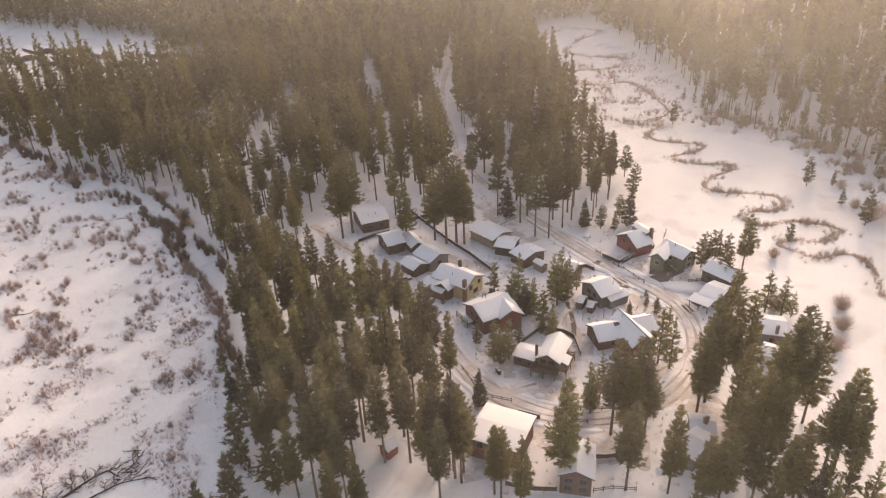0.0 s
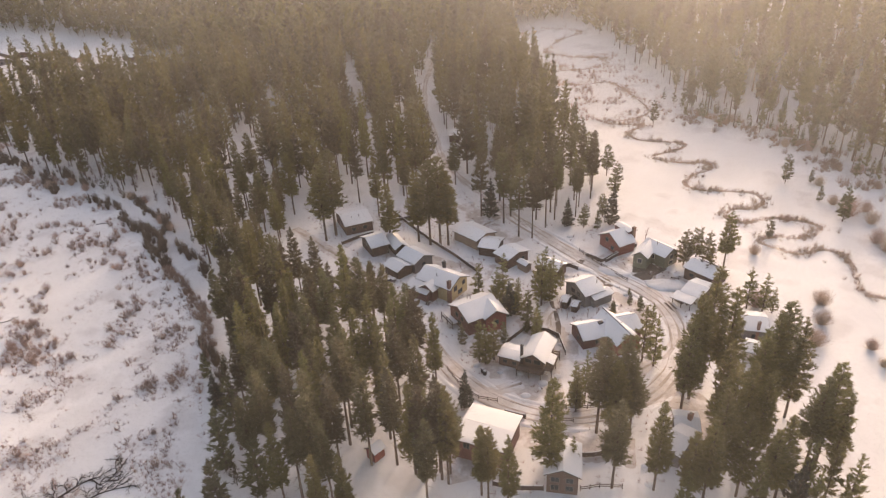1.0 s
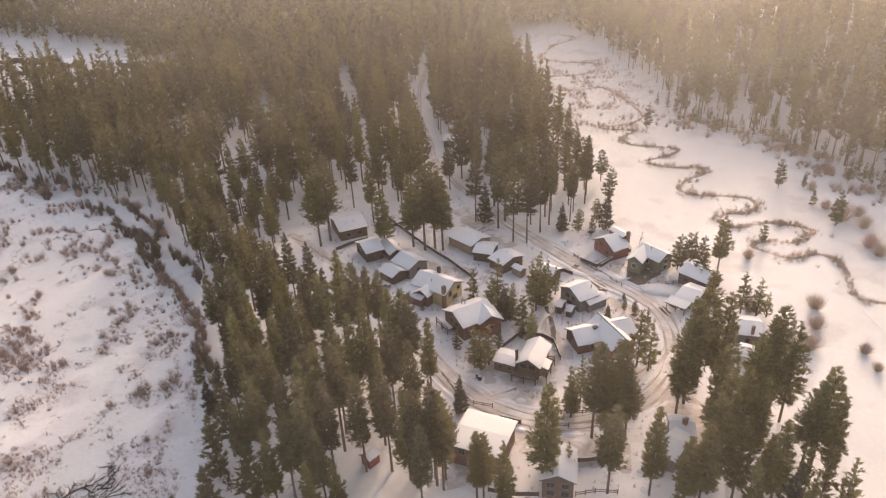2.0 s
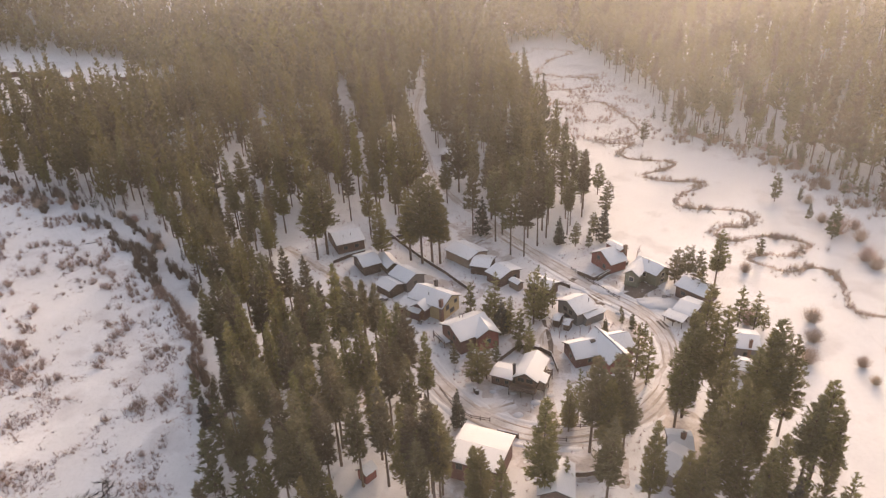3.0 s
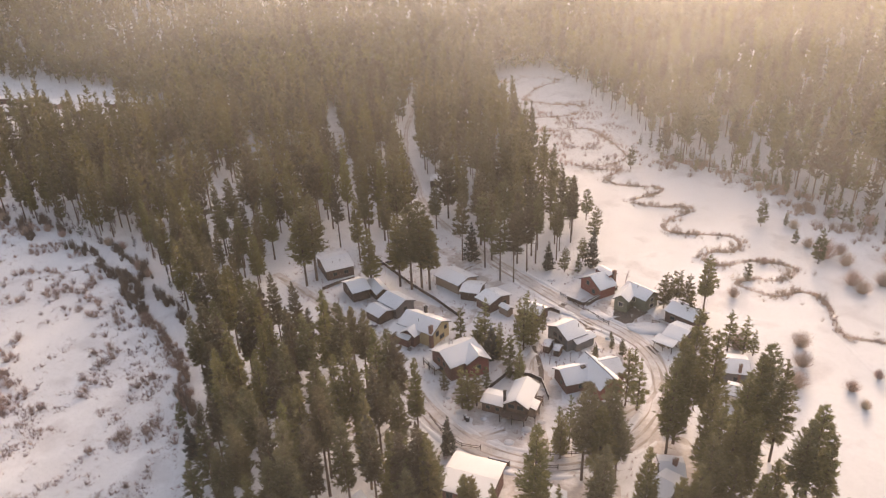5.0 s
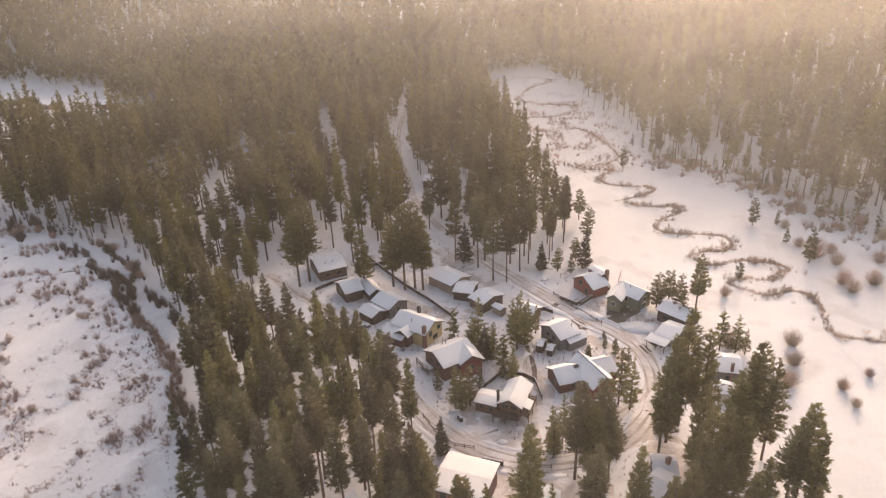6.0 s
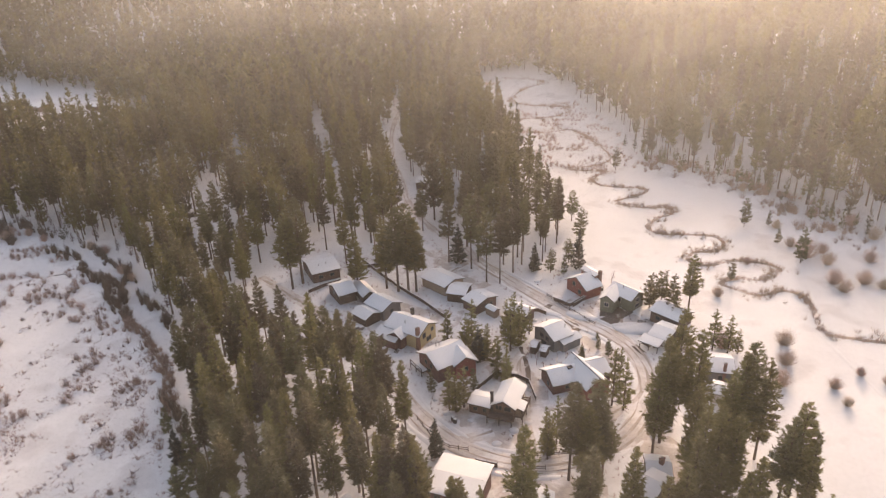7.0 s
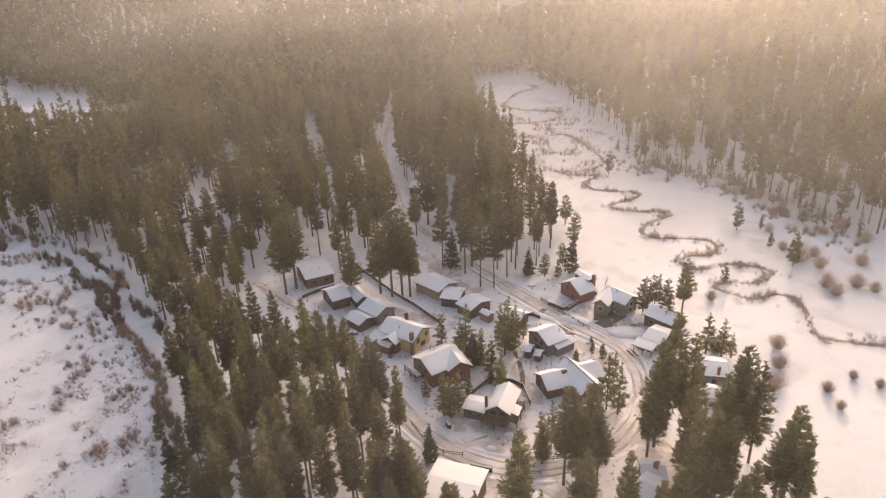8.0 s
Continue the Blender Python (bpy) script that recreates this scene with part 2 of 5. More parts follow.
def berm(points, off, tall, wide, seed, label):
    """A ridge of ploughed snow beside a road, lumpy and broken in places."""
    line = smooth_line(points, 1.2)
    verts, faces = [], []
    for i, p in enumerate(line):
        d = (line[min(i + 1, len(line) - 1)] - line[max(i - 1, 0)]).normalized()
        n = Vector((-d.y, d.x, 0))
        lump = max(0.0, 0.5 + 1.1 * noise.noise((i * 0.21, seed * 3.1, 0.4)) + 0.35 * noise.noise((i * 0.8, seed * 5.7, 2.0)))
        sway = off + 0.5 * noise.noise((i * 0.12, seed, 7.0))
        for u, up in ((-1, -0.06), (-0.55, 0.62), (-0.1, 1.0), (0.4, 0.7), (1, -0.06)):
            q = p + n * (sway + u * wide * (0.6 + 0.5 * lump))
            verts.append((q.x, q.y, relief(q.x, q.y) + (tall * lump * up * (1 + 0.3 * noise.noise((q.x, q.y, 3.0))) if up > 0 else up)))
    for i in range(len(line) - 1):
        faces += [(i * 5 + k, i * 5 + k + 1, i * 5 + k + 6, i * 5 + k + 5) for k in range(4)]
    tagged(new("snow_berm", mesh("snow_berm", verts, faces, SNOW, True)), label, "snow bank", kind="structure")


berm(LOOP_ROAD[2:], 3.7, 0.3, 0.8, 1, "ridge of ploughed snow along the inner side of the road")
berm(LOOP_ROAD, -3.7, 0.34, 0.9, 2, "ridge of ploughed snow along the outer side of the road")
back = tagged(new("road", ribbon(BACK_ROAD, 1.9, 0.09, PACKED, "road", 0.2, seed=11)), "narrow snow-packed lane between the pines", "road", kind="structure")
for k, off in enumerate((-0.8, 0.8)):
    part("tyre_track", ribbon(BACK_ROAD, 0.3, 0.115, RUT, "tyre_track", 0.7, off, seed=12 + k), back)
for k, pts in enumerate(DRIVES):
    drive = tagged(new("driveway", ribbon(pts, 2.3, 0.08, PACKED, "driveway", 0.35, seed=20 + k)), "driveway of trodden brownish snow", "driveway", kind="structure")
    part("tyre_track", ribbon(pts, 0.9, 0.1, RUT, "tyre_track", 1.3, 0.2, seed=30 + k), drive)
YARDS = [(5.5, [(-15.9, 200.5), (-4.5, 191.3), (7.9, 182.6), (19.8, 177.9)]),
         (6.0, [(10.0, 143.5), (16.3, 133.5), (21.9, 124.4), (27.1, 116.1)]),
         (7.0, [(26.3, 152.6), (30.5, 141.7), (31.1, 130.0)]),
         (5.0, [(45.6, 168.6), (47.3, 162.2), (53.6, 155.7), (58.7, 146.9)]),
         (5.5, [(56.4, 184.8), (63.1, 176.9), (69.8, 166.2), (75.6, 159.5)]),
         (6.0, [(16.0, 109.7), (23.9, 105.7), (33.0, 103.4), (40.7, 101.3)]),
         (5.0, [(-21.2, 125.7), (-13.4, 133.6), (-7.7, 135.4)]),
         (5.0, [(14.8, 228.9), (21.3, 209.1), (29.2, 195.5)]),
         (5.0, [(-1.0, 122.1), (3.4, 105.5), (5.1, 96.1)]),
         (6.0, [(53.4, 121.9), (57.0, 113.8), (59.1, 103.2)]),
         (2.2, [(-361.8, 564.2), (-319.9, 554.6), (-279.5, 555.4), (-259.1, 561.2)]),
         (1.8, [(-331.3, 526.0), (-295.5, 523.7), (-236.9, 539.3)])]
for k, (half, pts) in enumerate(YARDS):
    tagged(new("yard", ribbon(pts, half, 0.03, TRODDEN, "yard", 0.5, seed=70 + k)), "yard of trodden greyish snow between the houses", "yard", kind="structure")
MUD = [(1.5, [(49.6, 171.5), (52.1, 168.0), (53.2, 164.7)]), (2.2, [(62.3, 174.3), (66.2, 173.2), (71.5, 176.1)]), (1.6, [(41.8, 179.2), (46.3, 179.4), (48.5, 181.3)]),
       (0.8, [(32.7, 141.6), (34.3, 151.9), (34.2, 159.0)]), (1.8, [(68.9, 154.3), (71.7, 155.5), (72.2, 152.6)]), (2.8, [(62.4, 167.5), (66.8, 170.9), (71.0, 174.4)]), (1.6, [(65.4, 154.8), (66.2, 151.9), (67.1, 150.1)])]
for k, (half, pts) in enumerate(MUD):
    tagged(new("bare_patch", ribbon(pts, half, 0.11, EARTH, "bare_patch", 0.9, seed=110 + k)), "patch of bare muddy ground showing through the snow", "ground patch", kind="structure")
PATHS = [[(22.9, 130.7), (18.8, 125.6), (13.7, 123.0)],
         [(12.0, 148.5), (12.5, 138.4), (9.1, 131.8)],
         [(42.0, 156.8), (44.1, 162.5), (48.0, 168.4)],
         [(45.0, 138.0), (50.7, 135.2), (56.2, 130.2)],
         [(-17.6, 194.7), (-11.7, 184.7), (-8.1, 173.9)],
         [(-21.2, 125.7), (-14.6, 130.4), (-9.2, 135.5)],
         [(-23.9, 125.9), (-15.9, 127.3), (-10.5, 133.4)],
         [(25.9, 103.9), (28.1, 108.8), (28.7, 111.4)],
         [(21.2, 190.5), (27.4, 195.7), (32.6, 205.6)],
         [(84.1, 139.6), (80.6, 145.0), (75.8, 148.1)]]
for k, pts in enumerate(PATHS):
    tagged(new("footpath", ribbon(pts, 0.45, 0.06, PACKED, "footpath", 0.6, seed=90 + k)), "narrow trodden footpath in the snow", "path", kind="structure")
tagged(new("trail", ribbon([(119.3, 156.0), (118.0, 140.0), (117.4, 125.0), (116.4, 106.4)], 0.7, 0.03, SNOW, "trail", 0.5, seed=51)), "faint ski trail across the open meadow", "trail", kind="structure")
tagged(new("trail", ribbon(FIELD_TRACK, 1.6, 0.04, SNOW, "trail", 0.4, seed=50)), "faint snowed-over trail along the wood's edge", "trail", kind="structure")
CREEK = [(162.7, 138.7), (150.4, 143.7), (136.0, 145.0), (126.9, 148.3), (121.1, 153.5), (126.9, 170.3), (124.2, 177.6), (114.9, 176.5), (109.0, 182.2), (106.8, 187.0), (113.9, 188.6), (120.0, 186.3), (126.8, 188.3), (130.6, 193.1), (127.3, 198.5), (118.2, 201.3), (108.7, 199.4), (103.9, 204.8), (108.6, 210.1), (115.9, 209.7), (122.4, 215.6), (121.8, 222.6), (112.2, 225.9), (103.4, 228.6), (101.0, 234.9), (107.8, 243.7), (116.2, 247.9), (116.6, 254.1), (105.8, 256.9), (98.3, 263.9), (105.3, 269.0), (113.9, 272.6), (114.7, 279.0), (99.4, 286.6), (96.6, 297.3)]
CREEK_FAR = [(96.6, 297.3), (106.1, 305.8), (91.7, 312.5), (107.6, 317.9), (117.4, 329.5), (117.6, 358.9), (112.6, 386.4), (95.7, 384.7), (80.9, 392.8), (82.5, 417.2), (110.6, 421.4), (124.1, 440.3), (103.9, 456.6), (91.5, 471.8), (106.0, 500.8), (124.3, 508.5), (108.4, 534.6), (85.8, 536.1), (78.3, 561.8)]
for pts, half in ((CREEK, 1.1), (CREEK_FAR, 0.75)):
    tagged(new("creek", ribbon(pts, half, 0.03, ICE, "creek", 0.5, seed=60, step=1.5)), "winding creek half frozen and drifted with snow", "water", kind="structure")


# ---- houses ----
def snow_slab(length, run, thick, seed, lip=0.06):
    """A blanket of snow over a roof plane: x along the eave, y up the slope, uneven and rounded at its rim."""
    nx, ny = max(4, int(length / 0.8)), max(3, int(run / 0.7))
    verts, faces = [], []
    for j in range(ny + 1):
        for i in range(nx + 1):
            u, v = i / nx, j / ny
            rim = min(1.0, 1.5 * min(u, 1 - u) * length, 1.5 * v * run)
            z = thick * (0.55 + 0.45 * rim ** 0.5) * (1 + 0.22 * noise.noise((u * length / 1.7, v * run / 1.7, seed)))
            sag = 0.16 * noise.noise((u * length / 1.3, seed, 4.0)) if j == 0 else 0.0
            verts.append(((u - 0.5) * length, v * run - sag - (lip if j == 0 else 0), z))
    edge = [i for i in range(nx + 1)] + [(j + 1) * (nx + 1) - 1 for j in range(1, ny + 1)] + [ny * (nx + 1) + i for i in range(nx - 1, -1, -1)] + [j * (nx + 1) for j in range(ny - 1, 0, -1)]
    for j in range(ny):
        faces += [(j * (nx + 1) + i, j * (nx + 1) + i + 1, (j + 1) * (nx + 1) + i + 1, (j + 1) * (nx + 1) + i) for i in range(nx)]
    # the rim drops straight, with corners of its own so that it stays crisp
    top, n = len(verts), len(edge)
    verts += [verts[i] for i in edge] + [(verts[i][0], verts[i][1], 0.01) for i in edge]
    faces += [(top + k, top + n + k, top + n + (k + 1) % n, top + (k + 1) % n) for k in range(n)]
    return mesh("snow_cover", verts, faces, ROOF_SNOW, True)


def gable_block(parent, m, L, D, eave, rise, wall, over=0.55, seed=0, snow=0.26, openings=(), open_sides=()):
    """Walls under a gable roof. x runs along the ridge, m places it in the house. openings: (side, along, height, w, h)."""
    t = 0.22
    def place(data, name, label=""):
        return part(name, data, parent, label, at=m)
    for s in (-1, 1):
        if ("side", s) not in open_sides:
            y0, y1 = sorted((s * D / 2, s * (D / 2 - t)))
            place(boxes("wall", [(-L / 2 + t, L / 2 - t, y0, y1, -0.4, eave)], wall), "wall")
        if ("end", s) not in open_sides:
            x0, x1 = sorted((s * L / 2, s * (L / 2 - t)))
            ring = [(-D / 2, -0.4), (D / 2, -0.4), (D / 2, eave), (0, eave + rise), (-D / 2, eave)]
            v = [(x, y, z) for x in (x0, x1) for y, z in ring]
            f = [(4, 3, 2, 1, 0), (5, 6, 7, 8, 9)] + [(i, (i + 1) % 5, 5 + (i + 1) % 5, 5 + i) for i in range(5)]
            place(mesh("gable_wall", v, f, wall), "gable_wall")
    if open_sides:
        for sx in (-1, 1):
            for sy in (-1, 1):
                place(boxes("post", [(sx * (L / 2 - 0.2) - 0.1, sx * (L / 2 - 0.2) + 0.1, sy * (D / 2 - 0.2) - 0.1, sy * (D / 2 - 0.2) + 0.1, -0.4, eave)], TIMBER), "post")
    slope = math.atan2(rise, D / 2)
    run = (D / 2 + over) / math.cos(slope)
    for s in (-1, 1):
        # plane with y up the slope from the eave
        turn = pose(0, 0, 0, 0, 0, 0 if s < 0 else 180)
        low = Matrix.Translation((0, -(D / 2 + over), eave - over * math.tan(slope))) @ Matrix.Rotation(slope, 4, "X")
        at = m @ turn @ low
        full = L + 2 * over
        part("roof", boxes("roof", [(-full / 2, full / 2, 0, run - 0.03, 0.0, 0.16)], SHINGLE), parent, at=at)
        part("snow_cover", snow_slab(full - 0.16, run - 0.05 + snow * math.tan(slope), snow, seed + s), parent, at=at @ Matrix.Translation((0, 0.05, 0.165)))
    for side, along, z, w, h in openings:
        face, x, y = {"front": (0, along, -D / 2), "back": (180, -along, D / 2), "right": (90, L / 2, along), "left": (270, -L / 2, -along)}[side]
        holder = part("window" if h < 1.9 else "door", boxes("frame", [(-w / 2 - 0.1, w / 2 + 0.1, -0.07, 0.05, -h / 2 - 0.1, h / 2 + 0.1)], TRIM if wall in (GREEN, TAN) else CASING), parent, at=m @ pose(x, y, z, 0, 0, face))
        if h < 1.9:
            for k in (-1, 1):
                part("pane", boxes("pane", [(k * w / 4 - w / 4 + 0.03, k * w / 4 + w / 4 - 0.03, -0.09, -0.02, -h / 2 + 0.04, h / 2 - 0.04)], GLASS), holder)
        else:
            part("door_panel", boxes("door_panel", [(-w / 2, w / 2, -0.09, -0.02, -h / 2, h / 2)], TIMBER), holder)


def lean_to(parent, m, L, D, high, low, wall, seed=0, snow=0.24, posts=False):
    """A low roof leaning on a house: high edge at y = 0, low edge at y = -D, on walls or on posts."""
    if posts:
        for x in (-L / 2 + 0.15, 0, L / 2 - 0.15):
            part("post", boxes("post", [(x - 0.08, x + 0.08, -D + 0.1, -D + 0.26, -0.3, low)], TIMBER), parent, at=m)
    else:
        part("wall", boxes("wall", [(-L / 2, L / 2, -D, -D + 0.2, -0.4, low)], wall), parent, at=m)
        for sx in (-1, 1):
            x0, x1 = sorted((sx * L / 2, sx * (L / 2 - 0.2)))
            ring = [(-D + 0.2, -0.4), (0, -0.4), (0, high), (-D + 0.2, low)]
            v = [(x, y, z) for x in (x0, x1) for y, z in ring]
            f = [(3, 2, 1, 0), (4, 5, 6, 7)] + [(i, (i + 1) % 4, 4 + (i + 1) % 4, 4 + i) for i in range(4)]
            part("end_wall", mesh("end_wall", v, f, wall), parent, at=m)
    slope = math.atan2(high - low, D)
    run = (D + 0.4) / math.cos(slope)
    at = m @ Matrix.Translation((0, -D - 0.4, low - 0.4 * math.tan(slope))) @ Matrix.Rotation(slope, 4, "X")
    part("roof", boxes("roof", [(-L / 2 - 0.4, L / 2 + 0.4, 0, run, 0.0, 0.15)], SHINGLE), parent, at=at)
    part("snow_cover", snow_slab(L + 0.7, run - 0.05, snow, seed), parent, at=at @ Matrix.Translation((0, 0.05, 0.155)))


def stairs(parent, m, z, w=1.2):
    """Wooden steps down from a deck towards -y."""
    n = max(2, round(z / 0.18))
    for k in range(n):
        part("step", boxes("step", [(-w / 2, w / 2, -0.27 * (k + 1), -0.27 * k, z - 0.18 * (k + 1) - 0.05, z - 0.18 * (k + 1))], TIMBER), parent, at=m)


def chimney(parent, m, z0, z1, size=0.9, material=None):
    s = size / 2
    stack = part("chimney", boxes("chimney", [(-s, s, -s, s, z0, z1), (-s - 0.08, s + 0.08, -s - 0.08, s + 0.08, z1 - 0.25, z1 - 0.08)], material or BRICK), parent, at=m)
    part("flue", boxes("flue", [box(-s * 0.5, s * 0.5, -s * 0.5, s * 0.5, z1 - 0.02, z1 + 0.3, 0.08)], METAL), stack)
    part("snow_cap", boxes("snow_cap", [box(-s * 0.95, -s * 0.5, -s * 0.9, s * 0.9, z1 - 0.01, z1 + 0.14, 0.05)], ROOF_SNOW), stack)


def vent(parent, m, h=0.7):
    t = tube([(0, 0, -0.3), (0, 0, h)], [0.11, 0.11], 8) + tube([(0, 0, h - 0.02), (0, 0, h + 0.16)], [0.2, 0.05], 8)
    part("vent_pipe", soup("vent_pipe", t, METAL), parent, at=m)


def skylight(parent, m):
    part("skylight", boxes("skylight", [box(-0.7, 0.7, -0.5, 0.5, 0.1, 0.62, 0.05)], SHINGLE), parent, at=m)


def ridge_board(parent, m, L, z):
    """A dark ridge beam that runs out past the gable, with a strip of snow on it."""
    beam = part("ridge_beam", boxes("ridge_beam", [(-L / 2, L / 2 + 0.9, -0.2, 0.2, z + 0.05, z + 0.62)], TIMBER), parent, at=m)
    part("snow_strip", boxes("snow_strip", [box(-L / 2 + 0.05, L / 2 + 0.85, -0.24, 0.2, z + 0.62, z + 0.8, 0.07)], ROOF_SNOW), beam)


def deck(parent, m, w, d, z, snow=True):
    """A raised wooden deck with posts, rails and snow on its boards."""
    body = part("deck", boxes("deck", [(-w / 2, w / 2, -d / 2, d / 2, z - 0.2, z)], TIMBER), parent, at=m)
    for x in (-w / 2 + 0.1, 0, w / 2 - 0.1):
        part("post", boxes("post", [(x - 0.08, x + 0.08, -d / 2 + 0.02, -d / 2 + 0.18, -0.3, z + 1.0)], TIMBER), body)
    part("rail", boxes("rail", [(-w / 2, w / 2, -d / 2, -d / 2 + 0.1, z + 0.95, z + 1.05), (-w / 2, w / 2, -d / 2 + 0.02, -d / 2 + 0.08, z + 0.45, z + 0.52)], TIMBER), body)
    if snow:
        part("snow_cover", boxes("snow_cover", [box(-w / 2 + 0.1, w / 2 - 0.1, -d / 2 + 0.15, d / 2 - 0.05, z, z + 0.3, 0.12)], ROOF_SNOW), body)


def house(label, x, y, turn, category="house", name="house"):
    ob = new(name)
    ob.matrix_world = pose(x, y, 0, 0, 0, turn)
    return tagged(ob, label, category, "village houses")


def crossed(x, y, turn):
    return pose(x, y, 0, 0, 0, turn)


WOOD_HOMES = [(-171.6, 375.7, 25, 13.0, 9.0, BROWN, "brown house with a snowy roof in a glade of the wood"),
              (-150.0, 352.0, -40, 11.0, 8.0, TIMBER, "dark timber house in a snowy glade of the wood"),
              (-70.4, 323.8, 15, 12.0, 8.5, RED, "dark red house half hidden by tall pines"),
              (-213.7, 530.0, -42, 16.0, 9.0, BROWN, "brown house with a snowy roof beside the far field"),
              (-189.5, 505.0, 30, 14.0, 9.0, TAN, "tan house with a snowy roof at the wood's edge"),
              (-232.0, 505.0, -40, 18.0, 9.0, GREY, "grey house with a snowy roof near the far field"),
              (-270.5, 522.0, -41, 24.0, 10.0, BROWN, "long brown house with a snowy roof by the far field")]
# ochre house
home = house('two-storey ochre house with a snowy gable roof and dark chimney', 3.3, 168.6, 320.0)
gable_block(home, pose(0.3, 0.7, 0), 11.6, 8.2, 4.6, 1.9, YELLOW, over=0.65, seed=1, openings=[('right', -1.6, 3.3, 1.3, 1.5), ('right', 2.4, 3.6, 1.1, 1.1), ('right', 0.6, 1.4, 2.0, 1.3)])
lean_to(home, pose(-3.4, -3.5, 0), 7.6, 3.6, 4.1, 2.7, MAROON, seed=41)
gable_block(home, pose(-0.4, -4.3, 0, 0, 0, 270), 3.4, 4.0, 3.7, 1.3, MAROON, over=0.5, seed=42, openings=[('right', 0, 2.4, 1.5, 1.3)])
chimney(home, pose(5.9, -3.5, 0.0), 0, 7.2, 0.95)
chimney(home, pose(-1.6, 4.2, 0.0), 0, 7.6, 0.8, SHINGLE)
vent(home, pose(0.1, -1.6, 6.0))
stairs(home, pose(1.2, -7.2, 0.0), 0.7, 1.4)
# red house
home = house('barn-red house with crossing snowy gable roofs', 12.0, 152.0, 27.7)
gable_block(home, pose(0, 0, 0), 10.1, 9.4, 4.5, 2.0, MAROON, over=0.65, seed=3, openings=[('left', -1.2, 3.4, 1.2, 1.3), ('left', 1.4, 3.4, 1.2, 1.3), ('right', 0, 3.2, 1.1, 1.2), ('front', 3, 1.6, 1.2, 1.3), ('left', 0, 1.3, 2.2, 1.4)])
gable_block(home, crossed(2.9, -3.6, 258.0), 6.6, 5.8, 4.5, 1.7, RED, over=0.5, seed=43, openings=[('right', 0, 2.6, 1.2, 1.3)])
deck(home, pose(-6.3, 3.1, 0.0, 0, 0, 270), 6.0, 2.0, 1.4)
vent(home, pose(-0.1, 2.2, 6.4, 0, 0, 0))
vent(home, pose(-0.9, 2.5, 6.4, 0, 0, 0))
# cabin with deck
home = house('brown two-storey cabin with a snow-laden roof, deck and low wing', 25.9, 132.9, 242.9)
gable_block(home, pose(0.4, 0.2, 0), 9.4, 5.0, 4.0, 1.5, BROWN, over=0.55, seed=5, openings=[('right', -1.2, 3.4, 1.6, 1.2), ('right', 1.0, 3.4, 1.6, 1.2), ('right', 0, 1.2, 2.6, 1.2), ('front', 1.5, 2.8, 1.1, 1.1), ('front', -1.5, 1.3, 1.1, 1.1), ('back', 0, 2.8, 1.2, 1.2)])
gable_block(home, crossed(2.4, -5.9, 88.0), 5.2, 5.0, 2.7, 0.35, BROWN, over=0.45, seed=45, openings=[('front', -1, 1.5, 1.0, 1.0), ('front', 1.4, 1.5, 1.0, 1.0)])
chimney(home, pose(4.3, -2.9, 0.0), 0, 7.0, 0.6, SHINGLE)
deck(home, pose(6.4, -0.2, 0.0, 0, 0, 90), 6.2, 2.4, 1.9, snow=False)
deck(home, pose(1.6, 4.0, 0.0, 0, 0, 180), 7.4, 2.0, 1.9, snow=False)
stairs(home, pose(-2.6, 3.6, 0.0, 0, 0, 270), 1.9)
lean_to(home, pose(2.4, 2.6, 0.0, 0, 0, 180), 3.0, 1.9, 3.6, 3.0, BROWN, seed=46, posts=True)
# crossed-gable house
home = house('red-brown house with crossing snowy gables and dark ridge beam', 45.1, 141.2, 11.4)
gable_block(home, pose(0, 0, 0), 16.0, 7.2, 3.0, 1.8, MAROON, over=0.50, seed=7, openings=[('front', -4, 1.6, 1.4, 1.2), ('left', 0.5, 1.6, 1.2, 1.2)])
gable_block(home, crossed(1.3, -2.5, 275.6), 11.8, 6.3, 3.4, 2.4, RED, over=0.45, seed=47, openings=[('right', -1.2, 2.4, 1.3, 1.4), ('right', 1.2, 2.4, 1.3, 1.4)])
ridge_board(home, crossed(1.3, -2.5, 275.6), 12.7, 5.8)
ridge_board(home, pose(4.9, 0.3, 0), 4.6, 4.55)
skylight(home, pose(-2.1, -0.5, 4.6, 0, 0, 10))
vent(home, pose(2.3, -3.4, 5.2, 0, 0, 0))
vent(home, pose(0.3, 1.2, 5.4, 0, 0, 0))
# blue-grey house
home = house('blue-grey house with dark gable window and snowy roof', 43.8, 159.9, 24.1)
gable_block(home, pose(0, 0, 0), 6.2, 8.7, 4.0, 1.9, GREYBLUE, over=0.50, seed=9, openings=[('left', -1.0, 3.0, 1.6, 1.3), ('left', 1.4, 3.0, 1.4, 1.3), ('left', 0, 1.1, 2.4, 1.3), ('front', 0, 2.4, 1.3, 1.3)])
gable_block(home, crossed(2.2, -3.9, 2.8), 6.4, 3.3, 2.8, 0.7, GREYBLUE, over=0.45, seed=49)
gable_block(home, crossed(-6.9, -0.7, 303.4), 1.8, 3.4, 2.3, 0.6, TIMBER, over=0.30, seed=49)
gable_block(home, crossed(-5.8, -3.8, 301.1), 1.6, 2.7, 2.0, 0.6, TIMBER, over=0.30, seed=49)
vent(home, pose(1.9, -2.8, 6.0, 0, 0, 0))
